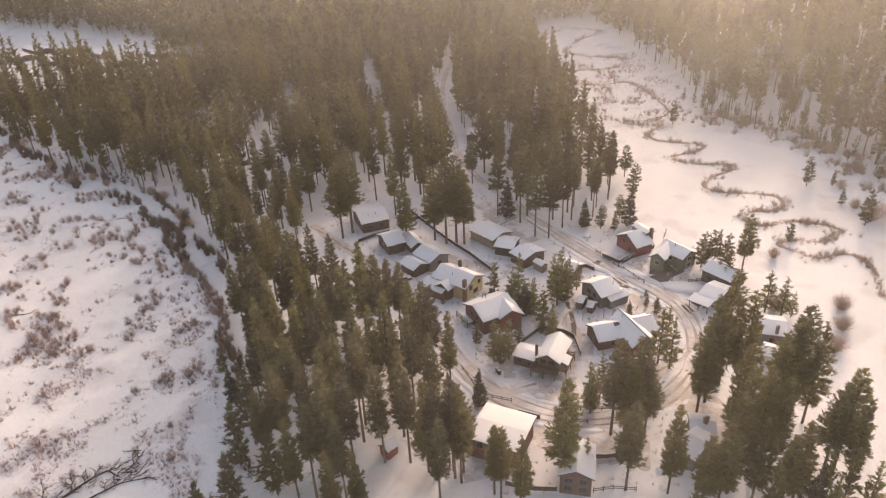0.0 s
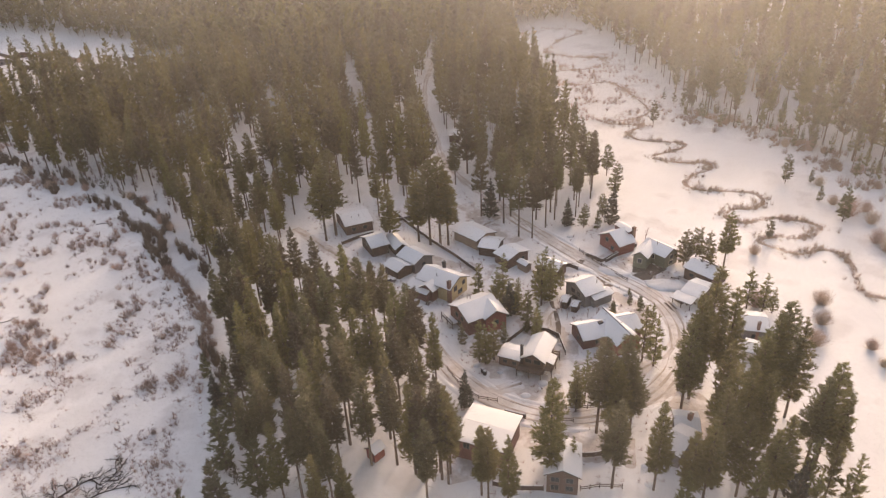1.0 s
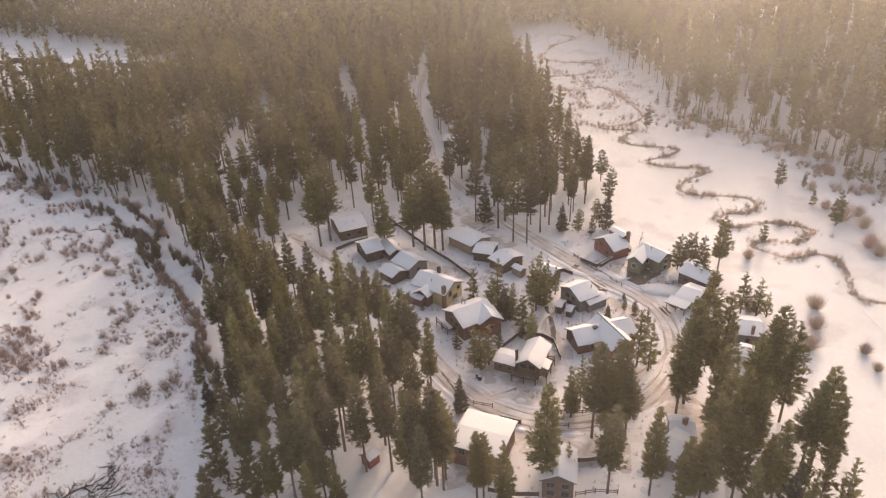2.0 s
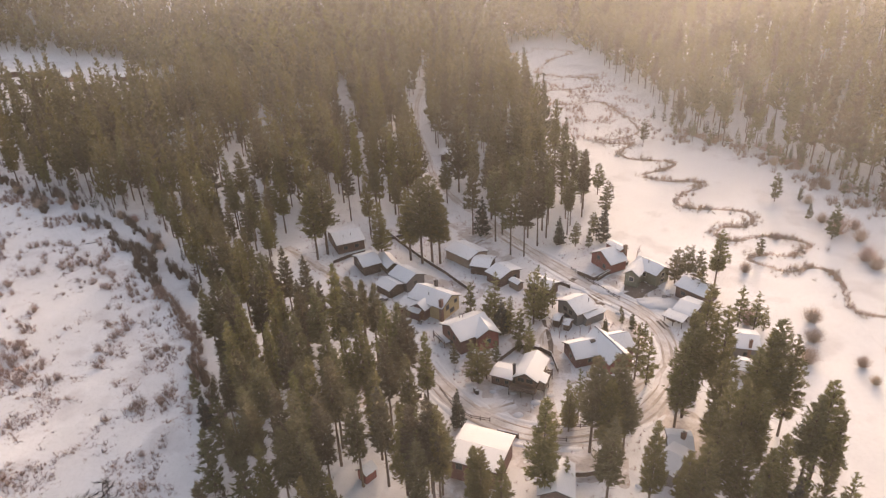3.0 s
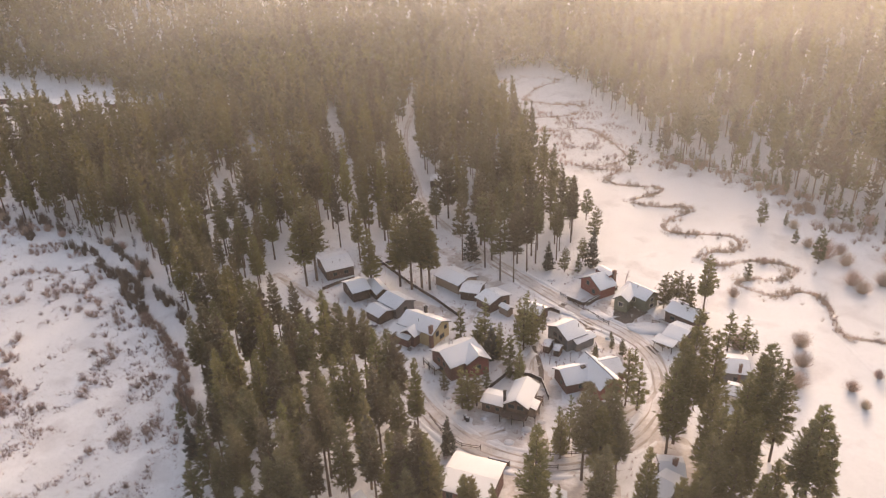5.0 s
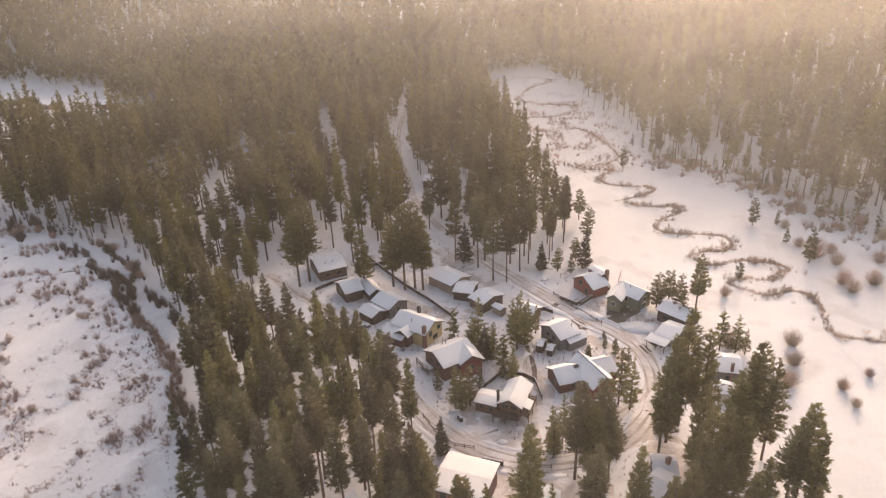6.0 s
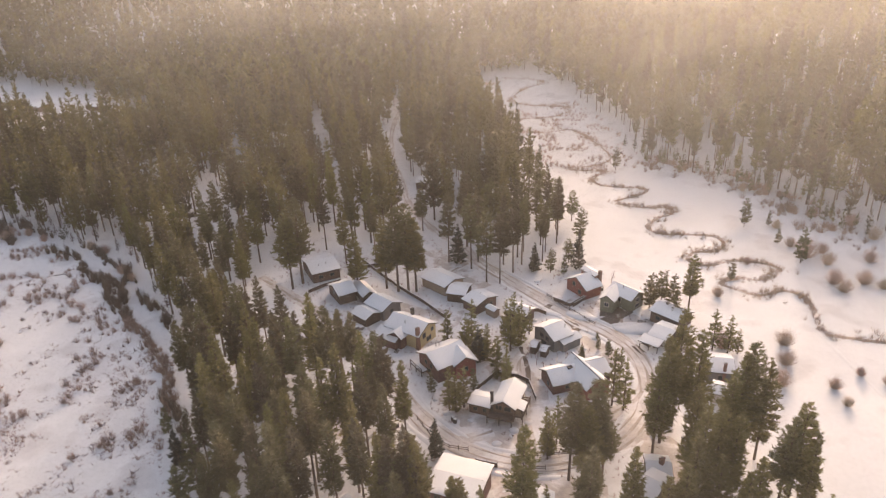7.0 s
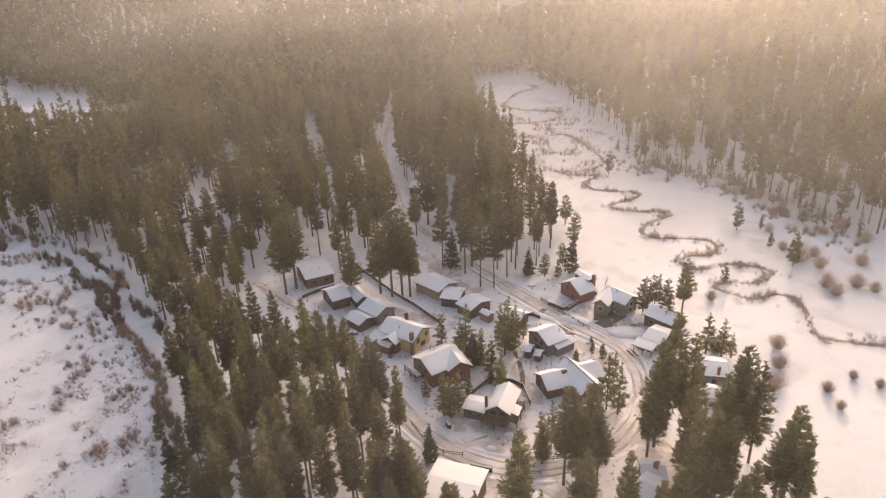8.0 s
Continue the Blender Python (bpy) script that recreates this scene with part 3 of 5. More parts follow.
# red cabin
home = house('small tall red cabin with brick chimney and shed dormer', 62.6, 186.9, -65.3)
gable_block(home, pose(-1.6, -0.9, 0, 0, 0, 90), 6.2, 9.2, 3.5, 2.6, RED, over=0.5, seed=11, openings=[('left', -1.2, 3.4, 1.2, 1.3), ('left', 1.6, 1.5, 1.2, 1.3), ('right', 0, 3.6, 1.0, 1.1)])
gable_block(home, pose(-2.4, 2.9, 0), 6.6, 2.8, 5.9, 0.4, RED, over=0.35, seed=12, snow=0.14, openings=[('right', 0, 4.4, 1.0, 1.1)])
chimney(home, pose(1.4, 3.0, 0.0), 0, 7.6, 0.9)
vent(home, pose(-3.6, 0.3, 6.2))
# green house
home = house('grey-green house with a long snowy roof and front gable', 71.4, 178.2, 303.3)
gable_block(home, pose(0, 0, 0), 8.9, 6.1, 4.1, 1.6, GREEN, over=0.50, seed=13, openings=[('right', 0, 3.2, 1.4, 1.3), ('right', 0, 1.2, 1.8, 1.2), ('front', 0, 2.6, 1.4, 1.4), ('front', -3, 2.8, 1.2, 1.2)])
gable_block(home, crossed(-2.0, -4.4, 109.7), 8.5, 4.0, 4.2, 1.4, GREEN, over=0.45, seed=53, openings=[('left', 0, 2.6, 1.3, 1.4)])
vent(home, pose(-0.0, -1.3, 6.2, 0, 0, 0))
# brown house by meadow
home = house('brown timber house with one broad snowy roof', 80.7, 165.2, 304.1)
gable_block(home, pose(0, 0, 0), 9.0, 7.3, 3.8, 1.3, BROWN, over=0.50, seed=15, openings=[('front', -2, 2.0, 1.4, 1.2), ('front', 2, 2.0, 1.2, 1.2)])
chimney(home, pose(-1.5, 0.0, 0.0, 0, 0, 0), 0, 6.2, 0.7, METAL)
ridge_board(home, pose(-0.6, 1.2, 0), 5.0, 4.75)
# carport
home = house('open carport with dark posts and snowy roof', 75.0, 156.1, 312.4, "carport", "carport")
gable_block(home, pose(0, 0, 0), 5.3, 8.5, 3.0, 1.0, TIMBER, over=0.50, seed=17, open_sides=[('side', 1), ('side', -1), ('end', -1)])
lean_to(home, crossed(-1.0, -4.4, 0), 5.4, 3.4, 2.8, 2.3, TIMBER, seed=57, posts=True)
# brown bungalow
home = house('brown bungalow with low snowy roof and vents', 26.4, 183.8, 305.9)
gable_block(home, pose(0, 0, 0), 6.1, 8.5, 3.2, 1.1, BROWN, over=0.50, seed=21, openings=[('right', 0, 1.6, 1.4, 1.2), ('right', 2, 1.6, 1.2, 1.2)])
gable_block(home, crossed(-9.2, -0.2, 30.4), 5.9, 7.6, 3.0, 0.8, TIMBER, over=0.45, seed=61)
vent(home, pose(-7.1, 1.6, 3.7, 0, 0, 0))
vent(home, pose(-0.0, 0.5, 4.0, 0, 0, 0))
# small shed
home = house('small square shed with snowy roof', 29.5, 177.9, 304.4, "shed", "shed")
gable_block(home, pose(0, 0, 0), 3.9, 2.1, 2.3, 0.5, TAN, over=0.20, seed=23)
# long roof
home = house('long low house with a plain snowy roof', 37.4, 175.1, -43.1)
gable_block(home, pose(0, 0, 0), 7.2, 5.0, 3.0, 0.9, BROWN, over=0.50, seed=24, openings=[('front', 0, 1.5, 1.4, 1.2)])
# tan house
home = house('tan-brown house with snowy gable among the pines', 16.2, 199.1, 308.9)
gable_block(home, pose(0, 0, 0), 10.8, 8.5, 3.4, 1.2, TAN, over=0.50, seed=25, openings=[('right', 0, 1.8, 1.4, 1.2), ('right', -2, 1.8, 1.0, 1.0)])
# brown house by the yard
home = house('wide brown house with a snowy roof beside an open yard', -25.2, 216.6, 20.1)
gable_block(home, pose(0, 0, 0), 9.6, 13.1, 3.6, 1.5, BROWN, over=0.50, seed=27, openings=[('front', -2, 1.9, 1.4, 1.2), ('front', 2, 1.9, 1.4, 1.2), ('left', 0, 2, 1.2, 1.2)])
vent(home, pose(-1.7, -3.5, 4.6, 0, 0, 0))
vent(home, pose(1.0, -3.4, 4.8, 0, 0, 0))
# timber chalet
home = house('dark timber chalet with snowy gables', -17.0, 197.4, 24.2)
gable_block(home, pose(0, 0, 0), 5.8, 9.1, 3.4, 1.6, TIMBER, over=0.50, seed=29, openings=[('left', 0, 2.6, 1.6, 1.4)])
gable_block(home, crossed(6.0, -3.9, 268.5), 9.6, 4.0, 2.9, 1.2, TIMBER, over=0.45, seed=69)
# grey house
home = house('grey house with broad snowy gable', -3.9, 184.9, 309.7)
gable_block(home, pose(0, 0, 0), 8.1, 7.2, 3.6, 1.5, GREY, over=0.50, seed=31, openings=[('right', 0, 2.2, 1.3, 1.2)])
gable_block(home, crossed(-0.3, -6.7, 359.5), 6.5, 5.4, 2.8, 1.0, TIMBER, over=0.45, seed=71)
# large house below the road
home = house('large dark red house with a broad low snowy roof', 9.7, 105.3, -26.1)
gable_block(home, pose(0.7, 0.2, 0), 10.4, 10.2, 5.2, 0.4, MAROON, over=0.60, seed=33, openings=[('left', -2, 3.8, 1.6, 1.6), ('left', 2, 3.8, 1.6, 1.6), ('front', -3, 3.8, 1.4, 1.5)])
vent(home, pose(-3.8, -4.0, 6.5, 0, 0, 0))
# red shed
home = house('small dark red shed with snowy roof under the pines', -13.5, 104.5, 44.9, "shed", "shed")
gable_block(home, pose(0, 0, 0), 2.8, 2.5, 2.6, 0.9, RED, over=0.30, seed=35, openings=[('left', 0, 1.1, 0.8, 1.95)])
# tan house with balcony
home = house('brown two-storey house with windows beneath a snowy gable', 24.1, 95.4, 256.5)
gable_block(home, pose(0, 0, 0), 8.4, 6.0, 5.0, 1.4, BROWN, over=0.50, seed=37, openings=[('right', -1.4, 3.6, 1.6, 1.2), ('right', 1.4, 3.6, 1.4, 1.2), ('right', -1.4, 1.5, 1.5, 1.3), ('right', 1.4, 1.5, 1.5, 1.3), ('front', 2, 3.6, 1.3, 1.3)])
chimney(home, pose(-1.9, -2.1, 0.0, 0, 0, 0), 0, 8.6, 0.8, SHINGLE)
# grey cottage
home = house('grey cottage with snowy roof beneath tall pines', 49.1, 99.5, 312.6)
gable_block(home, pose(0, 0, 0), 3.8, 8.0, 3.6, 1.2, GREY, over=0.50, seed=39, openings=[('right', 0, 1.8, 1.2, 1.2)])
gable_block(home, crossed(-2.0, 6.5, 33.4), 4.6, 5.3, 3.0, 0.8, GREY, over=0.45, seed=79)
chimney(home, pose(-1.2, 6.4, 0.0, 0, 0, 0), 0, 5.6, 0.9)
# grey house by the pines
home = house('grey-brown house with snowy roof and leaning flue', 82.0, 137.9, -18.3)
gable_block(home, pose(0, 0, 0), 5.7, 8.1, 3.8, 1.2, GREY, over=0.50, seed=41, openings=[('front', 0, 2.0, 1.4, 1.2)])
chimney(home, pose(0.6, -4.0, 0.0, 0, 0, 0), 0, 6.4, 0.7)
# outbuilding
home = house('outbuilding with pale wall and snowy roof', 77.9, 128.6, -33.6, "shed", "outbuilding")
gable_block(home, pose(0, 0, 0), 3.7, 4.8, 3.0, 0.7, TRIM, over=0.50, seed=43)
# lane house
home = house('dark house beside the lane deep in the pines', 16.8, 302.4, -11.4)
gable_block(home, pose(0, 0, 0), 4.6, 8.8, 3.4, 1.0, TIMBER, over=0.50, seed=45)
# lane house two
home = house('brown house with snowy roof beside the lane', 24.2, 291.9, -16.3)
gable_block(home, pose(0, 0, 0), 8.5, 9.9, 4.4, 1.4, BROWN, over=0.50, seed=46)
# field house 0
home = house('low brown house with a broad snowy roof by the far field', -324.3, 571.3, 317.9)
gable_block(home, pose(0, 0, 0), 31.2, 13.6, 3.2, 1.2, BROWN, over=0.50, seed=80, openings=[('right', 0, 1.6, 1.4, 1.2), ('front', 0, 1.6, 1.4, 1.2)])
# field house 1
home = house('low tan house with a broad snowy roof by the far field', -296.1, 567.7, 319.0)
gable_block(home, pose(0, 0, 0), 23.3, 11.4, 3.2, 1.2, TAN, over=0.50, seed=81, openings=[('right', 0, 1.6, 1.4, 1.2), ('front', 0, 1.6, 1.4, 1.2)])
# field house 2
home = house('low grey house with a broad snowy roof by the far field', -326.3, 545.4, 320.6)
gable_block(home, pose(0, 0, 0), 26.9, 12.7, 3.2, 1.2, GREY, over=0.50, seed=82, openings=[('right', 0, 1.6, 1.4, 1.2), ('front', 0, 1.6, 1.4, 1.2)])
# field house 3
home = house('low brown house with a broad snowy roof by the far field', -200.3, 520.9, 313.4)
gable_block(home, pose(0, 0, 0), 17.5, 8.3, 3.2, 1.2, BROWN, over=0.50, seed=83, openings=[('right', 0, 1.6, 1.4, 1.2), ('front', 0, 1.6, 1.4, 1.2)])
# field house 4
home = house('low brown house with a broad snowy roof by the far field', -288.6, 524.9, 319.4)
gable_block(home, pose(0, 0, 0), 23.8, 11.9, 3.2, 1.2, BROWN, over=0.50, seed=84, openings=[('right', 0, 1.6, 1.4, 1.2), ('front', 0, 1.6, 1.4, 1.2)])
# field house 5
home = house('low tan house with a broad snowy roof by the far field', -259.2, 539.8, 317.8)
gable_block(home, pose(0, 0, 0), 17.1, 8.9, 3.2, 1.2, TAN, over=0.50, seed=85, openings=[('right', 0, 1.6, 1.4, 1.2), ('front', 0, 1.6, 1.4, 1.2)])
# wood house
home = house('dark house among the pines', -112.1, 327.4, 23.6)
gable_block(home, pose(0, 0, 0), 9.6, 15.0, 4.0, 1.2, TIMBER, over=0.50, seed=49)

# houses inside the wood
for x, y, turn, L, D, wall, label in WOOD_HOMES:
    home = house(label, x, y, turn)
    gable_block(home, pose(0, 0, 0), L, D, 3.2, 1.5, wall, over=0.50, seed=x, openings=[('front', -2, 1.7, 1.4, 1.2), ('front', 2, 1.7, 1.4, 1.2), ('right', 0, 1.8, 1.2, 1.2)])
    chimney(home, pose(L * 0.2, D * 0.2, 0.0), 0, 6.0, 0.7)


# ---- trees ----
def pine_mesh(seed, h=20.0, bare=0.3, wide=2.8, whorls=19, limbs=5.5, sprays=9, blades=4, size=0.9, slim=0.16, taper=0.62, fine=True):
    """A tapered trunk with whorls of limbs, each limb a shelf of needle sprays; returns two arrays of triangles."""
    rng = np.random.default_rng(seed)
    lean = rng.normal(0, 0.012, 2) * h
    spine = lambda z: np.array([lean[0] * (z / h) ** 2, lean[1] * (z / h) ** 2, z])
    r0 = 0.011 * h + 0.04
    zs = np.linspace(-0.4, h * 0.985, 7 if fine else 3)
    trunk = tube([spine(z) for z in zs], [r0 * (1 - 0.93 * max(z, 0) / h) for z in zs], 7 if fine else 3)
    start, P, W = h * bare, [], []
    lobe = rng.uniform(0, 6.28)
    for k in range(whorls):
        u = (k + rng.uniform(0.1, 0.9)) / whorls
        z = start + (h - start) * u
        # fullest a third of the way up, closing to a blunt point
        girth = wide * ((0.62 + 0.38 * min(1.0, u / 0.3)) * max(0.0, 1 - u) ** taper + 0.03)
        turn = rng.uniform(0, 6.28)
        n = max(3, int(round(limbs * (1.15 - 0.5 * u) * rng.uniform(0.75, 1.2))))
        for i in range(n):
            a = turn + 6.28 * (i + rng.uniform(-0.3, 0.3)) / n
            length = girth * rng.uniform(0.62, 1.12) * (1 + 0.16 * math.cos(a - lobe + 3 * u))
            way = np.array([math.cos(a), math.sin(a), -0.12 + 0.75 * u * u + rng.normal(0, 0.08)])
            base = spine(z + rng.uniform(-0.5, 0.5) * (h - start) / whorls)
            if fine and i % 2 == 0 and u < 0.8:
                trunk += tube([base, base + way * length * 0.85], [0.055, 0.012], 3)
            m = max(2, int(round(sprays * (0.4 + 0.7 * length / wide))))
            t = np.sqrt(rng.uniform(0.04, 1.0, m))[:, None]
            side = np.array([-math.sin(a), math.cos(a), 0]) * rng.normal(0, 0.22, (m, 1)) * length * t
            P.append(base + way * length * t + side + np.array([0, 0, 0.14]) * length * t * t + rng.normal(0, 0.06, (m, 3)))
            W.append(np.repeat(way[None], m, 0) * (1, 1, 0) + side * 0.9 / max(length, 0.3) + np.array([0, 0, 0.38 if fine else 0.75]))
    if fine:
        for k in range(10):
            z, a = h * bare * rng.uniform(0.3, 1.05), rng.uniform(0, 6.28)
            trunk += tube([spine(z), spine(z) + np.array([math.cos(a), math.sin(a), -0.15]) * rng.uniform(0.6, 1.7)], [0.045, 0.01], 3)
    P, W = np.concatenate(P), np.concatenate(W)
    out = []
    for b in range(blades):
        d = W + rng.normal(0, 0.38, W.shape)
        d /= np.linalg.norm(d, axis=1)[:, None]
        e = np.cross(d, np.array([0, 0, 1.0]) + rng.normal(0, 0.55, W.shape))
        e /= np.linalg.norm(e, axis=1)[:, None]
        s = size * rng.uniform(0.6, 1.25, (len(P), 1)) * (1 - 0.45 * np.clip(P[:, 2:3] / h, 0, 1) ** 4)
        q = P + rng.normal(0, 0.13 * size, P.shape)
        out.append(np.stack([q + e * s * slim - d * s * 0.35, q - e * s * slim - d * s * 0.35, q + d * s * 0.75], 1))
    return np.array(trunk, dtype=np.float32), np.concatenate(out).astype(np.float32)


def tree_kind(name, label, category, group, needles, **how):
    trunk, crown = pine_mesh(**how)
    ob = tagged(new(name), label, category, group)
    part("trunk", soup("trunk", trunk, BARK), ob)
    part("crown", soup("crown", crown, needles), ob)
    ob["tall"] = how["h"]
    return ob


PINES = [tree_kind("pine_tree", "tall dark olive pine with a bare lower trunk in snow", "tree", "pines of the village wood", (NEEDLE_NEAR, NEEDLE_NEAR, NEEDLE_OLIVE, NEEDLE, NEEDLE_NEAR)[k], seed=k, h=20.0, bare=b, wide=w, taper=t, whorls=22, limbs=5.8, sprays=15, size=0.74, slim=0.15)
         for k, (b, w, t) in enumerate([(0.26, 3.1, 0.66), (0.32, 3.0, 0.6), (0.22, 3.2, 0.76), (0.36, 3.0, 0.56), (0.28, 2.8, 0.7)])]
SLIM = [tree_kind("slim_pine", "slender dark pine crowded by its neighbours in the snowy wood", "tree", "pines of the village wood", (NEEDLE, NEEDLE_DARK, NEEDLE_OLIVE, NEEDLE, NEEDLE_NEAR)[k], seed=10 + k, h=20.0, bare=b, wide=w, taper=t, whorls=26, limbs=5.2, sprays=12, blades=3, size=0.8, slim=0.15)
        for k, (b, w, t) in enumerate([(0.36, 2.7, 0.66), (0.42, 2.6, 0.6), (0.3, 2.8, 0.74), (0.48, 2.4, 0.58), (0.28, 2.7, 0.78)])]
YOUNG = [tree_kind("young_pine", "young bushy pine standing in the snow", "tree", "young pines", NEEDLE, seed=20 + k, h=9.0, bare=b, wide=w, taper=t, whorls=11, limbs=5.5, sprays=7, size=0.7, slim=0.17)
         for k, (b, w, t) in enumerate([(0.1, 1.9, 0.7), (0.14, 2.0, 0.62), (0.05, 1.8, 0.85)])]
AIRY = [tree_kind("garden_pine", "light feathery pine growing between the houses", "tree", "young pines", (NEEDLE_NEAR, NEEDLE_OLIVE, NEEDLE_NEAR)[k], seed=50 + k, h=11.0, bare=b, wide=w, taper=t, whorls=12, limbs=5.0, sprays=6, size=0.7, slim=0.16)
        for k, (b, w, t) in enumerate([(0.12, 1.9, 0.7), (0.18, 1.8, 0.62), (0.08, 2.0, 0.8)])]
ROUND = [tree_kind("round_pine", "broad round-crowned pine at the meadow's edge", "tree", "young pines", NEEDLE, seed=40 + k, h=12.0, bare=b, wide=w, taper=t, whorls=11, limbs=6.5, sprays=9, size=0.85, slim=0.17)
         for k, (b, w, t) in enumerate([(0.2, 3.0, 0.42), (0.26, 2.8, 0.38), (0.14, 2.8, 0.5)])]
FIR = tree_kind("fir_tree", "dense dark conical fir standing in the snow", "tree", "young pines", FIRN, seed=30, h=11.0, bare=0.03, wide=2.7, taper=0.95, whorls=18, limbs=7.0, sprays=7, size=0.7, slim=0.19)
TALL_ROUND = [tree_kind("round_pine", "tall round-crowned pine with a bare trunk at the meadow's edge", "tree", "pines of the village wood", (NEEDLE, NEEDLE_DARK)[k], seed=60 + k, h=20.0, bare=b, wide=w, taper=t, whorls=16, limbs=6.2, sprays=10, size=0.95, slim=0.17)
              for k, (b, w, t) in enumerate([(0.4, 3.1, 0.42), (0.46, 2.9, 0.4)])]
USED = set()


def plant(kinds, x, y, tall, seed, broad=1.0):
    rng = random.Random(seed)
    src = kinds[rng.randrange(len(kinds))]
    s, t = tall / src["tall"], tall / src["tall"] * broad
    m = pose(x, y, relief(x, y) - 0.05, 0, 0, rng.uniform(0, 360))
    ob = src
    if src.name in USED:
        ob = copy_thing(src, m)
    USED.add(src.name)
    ob.matrix_world = m
    ob.scale = (t * rng.uniform(*((0.82, 1.04) if kinds is SLIM else (0.86, 1.08))),) * 2 + (s,)
    return ob


EDGE_PINES = [
    (-52.5, 145.2, 24.7),
    (-51.5, 150.3, 26.0),
    (-55.3, 177.7, 29.9),
    (-41.4, 148.0, 27.3),
    (-44.7, 140.4, 27.3),
    (-37.9, 150.6, 26.0),
    (-30.2, 145.4, 24.7),
    (-34.9, 146.2, 23.4),
    (-29.9, 122.6, 26.0),
    (-24.1, 135.7, 28.6),
    (-21.2, 145.1, 29.9),
    (-16.4, 138.5, 29.9),
    (-12.0, 142.1, 24.7),
    (-8.4, 131.4, 26.0),
    (-5.8, 130.4, 26.0),
    (-3.8, 128.2, 26.0),
    (0.2, 124.3, 22.1),
    (-12.0, 118.6, 24.7),
    (-20.2, 99.5, 26.0),
    (-14.3, 102.2, 24.7),
    (-9.0, 101.8, 24.7),
    (-3.4, 97.2, 24.7),
    (0.1, 97.1, 26.0),
    (1.3, 95.8, 24.7),
    (-37.9, 116.9, 26.0),
    (-32.6, 111.6, 27.3),
    (-43.4, 119.5, 20.8),
    (-44.6, 104.1, 16.9),
    (-42.3, 91.0, 15.6),
    (-33.7, 98.2, 6.5),
    (-47.1, 87.4, 13.0),
    (-35.7, 96.2, 15.6),
    (6.4, 117.9, 10.4)]
FILL_PINES = [
    (-42.1, 123.7, 26.0),
    (-38.6, 127.1, 27.3),
    (-34.3, 126.4, 26.0),
    (-25.5, 105.4, 27.3),
    (-23.4, 110.8, 27.3),
    (-19.2, 108.5, 27.3),
    (-28.7, 103.8, 26.0),
    (-33.5, 100.8, 26.0),
    (-27.4, 93.9, 23.4),
    (-21.5, 93.3, 20.8),
    (-24.2, 95.2, 26.0),
    (-37.0, 99.2, 22.1),
    (-30.5, 92.6, 22.1),
    (-3.0, 90.5, 22.1),
    (-18.1, 87.3, 18.2),
    (-22.8, 86.4, 19.5),
    (-56.7, 135.3, 7.8),
    (-51.1, 123.6, 10.4),
    (-44.7, 114.6, 15.6),
    (-14.0, 124.7, 27.3),
    (-16.7, 120.5, 27.3),
    (-8.3, 117.4, 26.0),
    (-3.7, 114.5, 23.4),
    (-10.5, 109.4, 24.7)]
LOWER_PINES = [
    (26.4, 96.5, 9.1),
    (67.1, 85.3, 15.6),
    (55.4, 81.0, 16.9),
    (43.7, 82.9, 13.0),
    (62.1, 94.7, 23.4),
    (55.8, 87.6, 20.8),
    (65.9, 80.2, 13.0),
    (63.5, 81.6, 14.3)]
RIGHT_PINES = [
    (21.2, 94.1, 26.0),
    (7.6, 92.4, 18.2),
    (8.8, 91.3, 18.2),
    (12.3, 88.9, 18.2),
    (33.9, 106.9, 24.7),
    (36.5, 104.0, 21.6),
    (40.9, 106.2, 17.6),
    (39.0, 108.8, 23.4),
    (51.0, 129.8, 16.9),
    (53.1, 127.6, 14.3),
    (30.9, 113.6, 13.0),
    (33.1, 91.8, 22.1),
    (40.9, 90.5, 22.1),
    (62.2, 120.6, 31.2),
    (57.2, 115.4, 28.6),
    (65.5, 117.6, 27.3),
    (54.4, 112.5, 26.0),
    (57.5, 101.8, 26.0),
    (72.4, 107.6, 29.9),
    (69.5, 106.8, 28.6),
    (75.3, 107.4, 26.0),
    (66.2, 104.7, 26.0),
    (55.9, 94.8, 26.0),
    (52.0, 89.8, 24.7),
    (59.3, 95.4, 26.0),
    (74.2, 93.4, 26.0),
    (71.5, 92.4, 23.4),
    (76.0, 91.2, 20.8),
    (45.2, 85.5, 19.5),
    (62.4, 85.9, 20.8),
    (59.5, 84.6, 19.5),
    (71.7, 85.3, 14.3),
    (73.9, 82.2, 14.3),
    (48.2, 85.4, 22.1)]
VILLAGE_PINES = [
    (4.6, 196.2, 31.2),
    (7.2, 197.1, 26.6),
    (-2.5, 201.1, 25.6),
    (-48.5, 229.6, 24.4),
    (1.3, 198.2, 29.9),
    (-12.0, 200.3, 22.1),
    (23.9, 217.3, 14.3),
    (-31.2, 209.8, 31.2),
    (-34.2, 206.0, 27.3),
    (-58.4, 224.1, 19.5),
    (-50.7, 210.8, 18.2),
    (13.1, 248.2, 18.2),
    (87.9, 169.3, 19.5),
    (85.9, 149.2, 13.0),
    (89.2, 147.0, 11.7),
    (91.5, 146.1, 7.8),
    (13.9, 161.5, 13.0),
    (20.6, 160.3, 15.6),
    (31.1, 157.5, 16.9),
    (23.9, 153.5, 11.7),
    (25.6, 147.9, 11.7),
    (33.9, 159.7, 13.0),
    (18.4, 158.0, 11.7),
    (27.6, 144.9, 7.8),
    (21.7, 153.9, 10.4),
    (11.3, 133.3, 13.0),
    (15.0, 134.4, 11.7),
    (12.8, 132.9, 11.7),
    (7.5, 141.6, 6.5),
    (25.0, 145.0, 5.2),
    (57.7, 153.3, 3.9),
    (49.7, 151.8, 3.9),
    (56.7, 159.6, 2.6)]
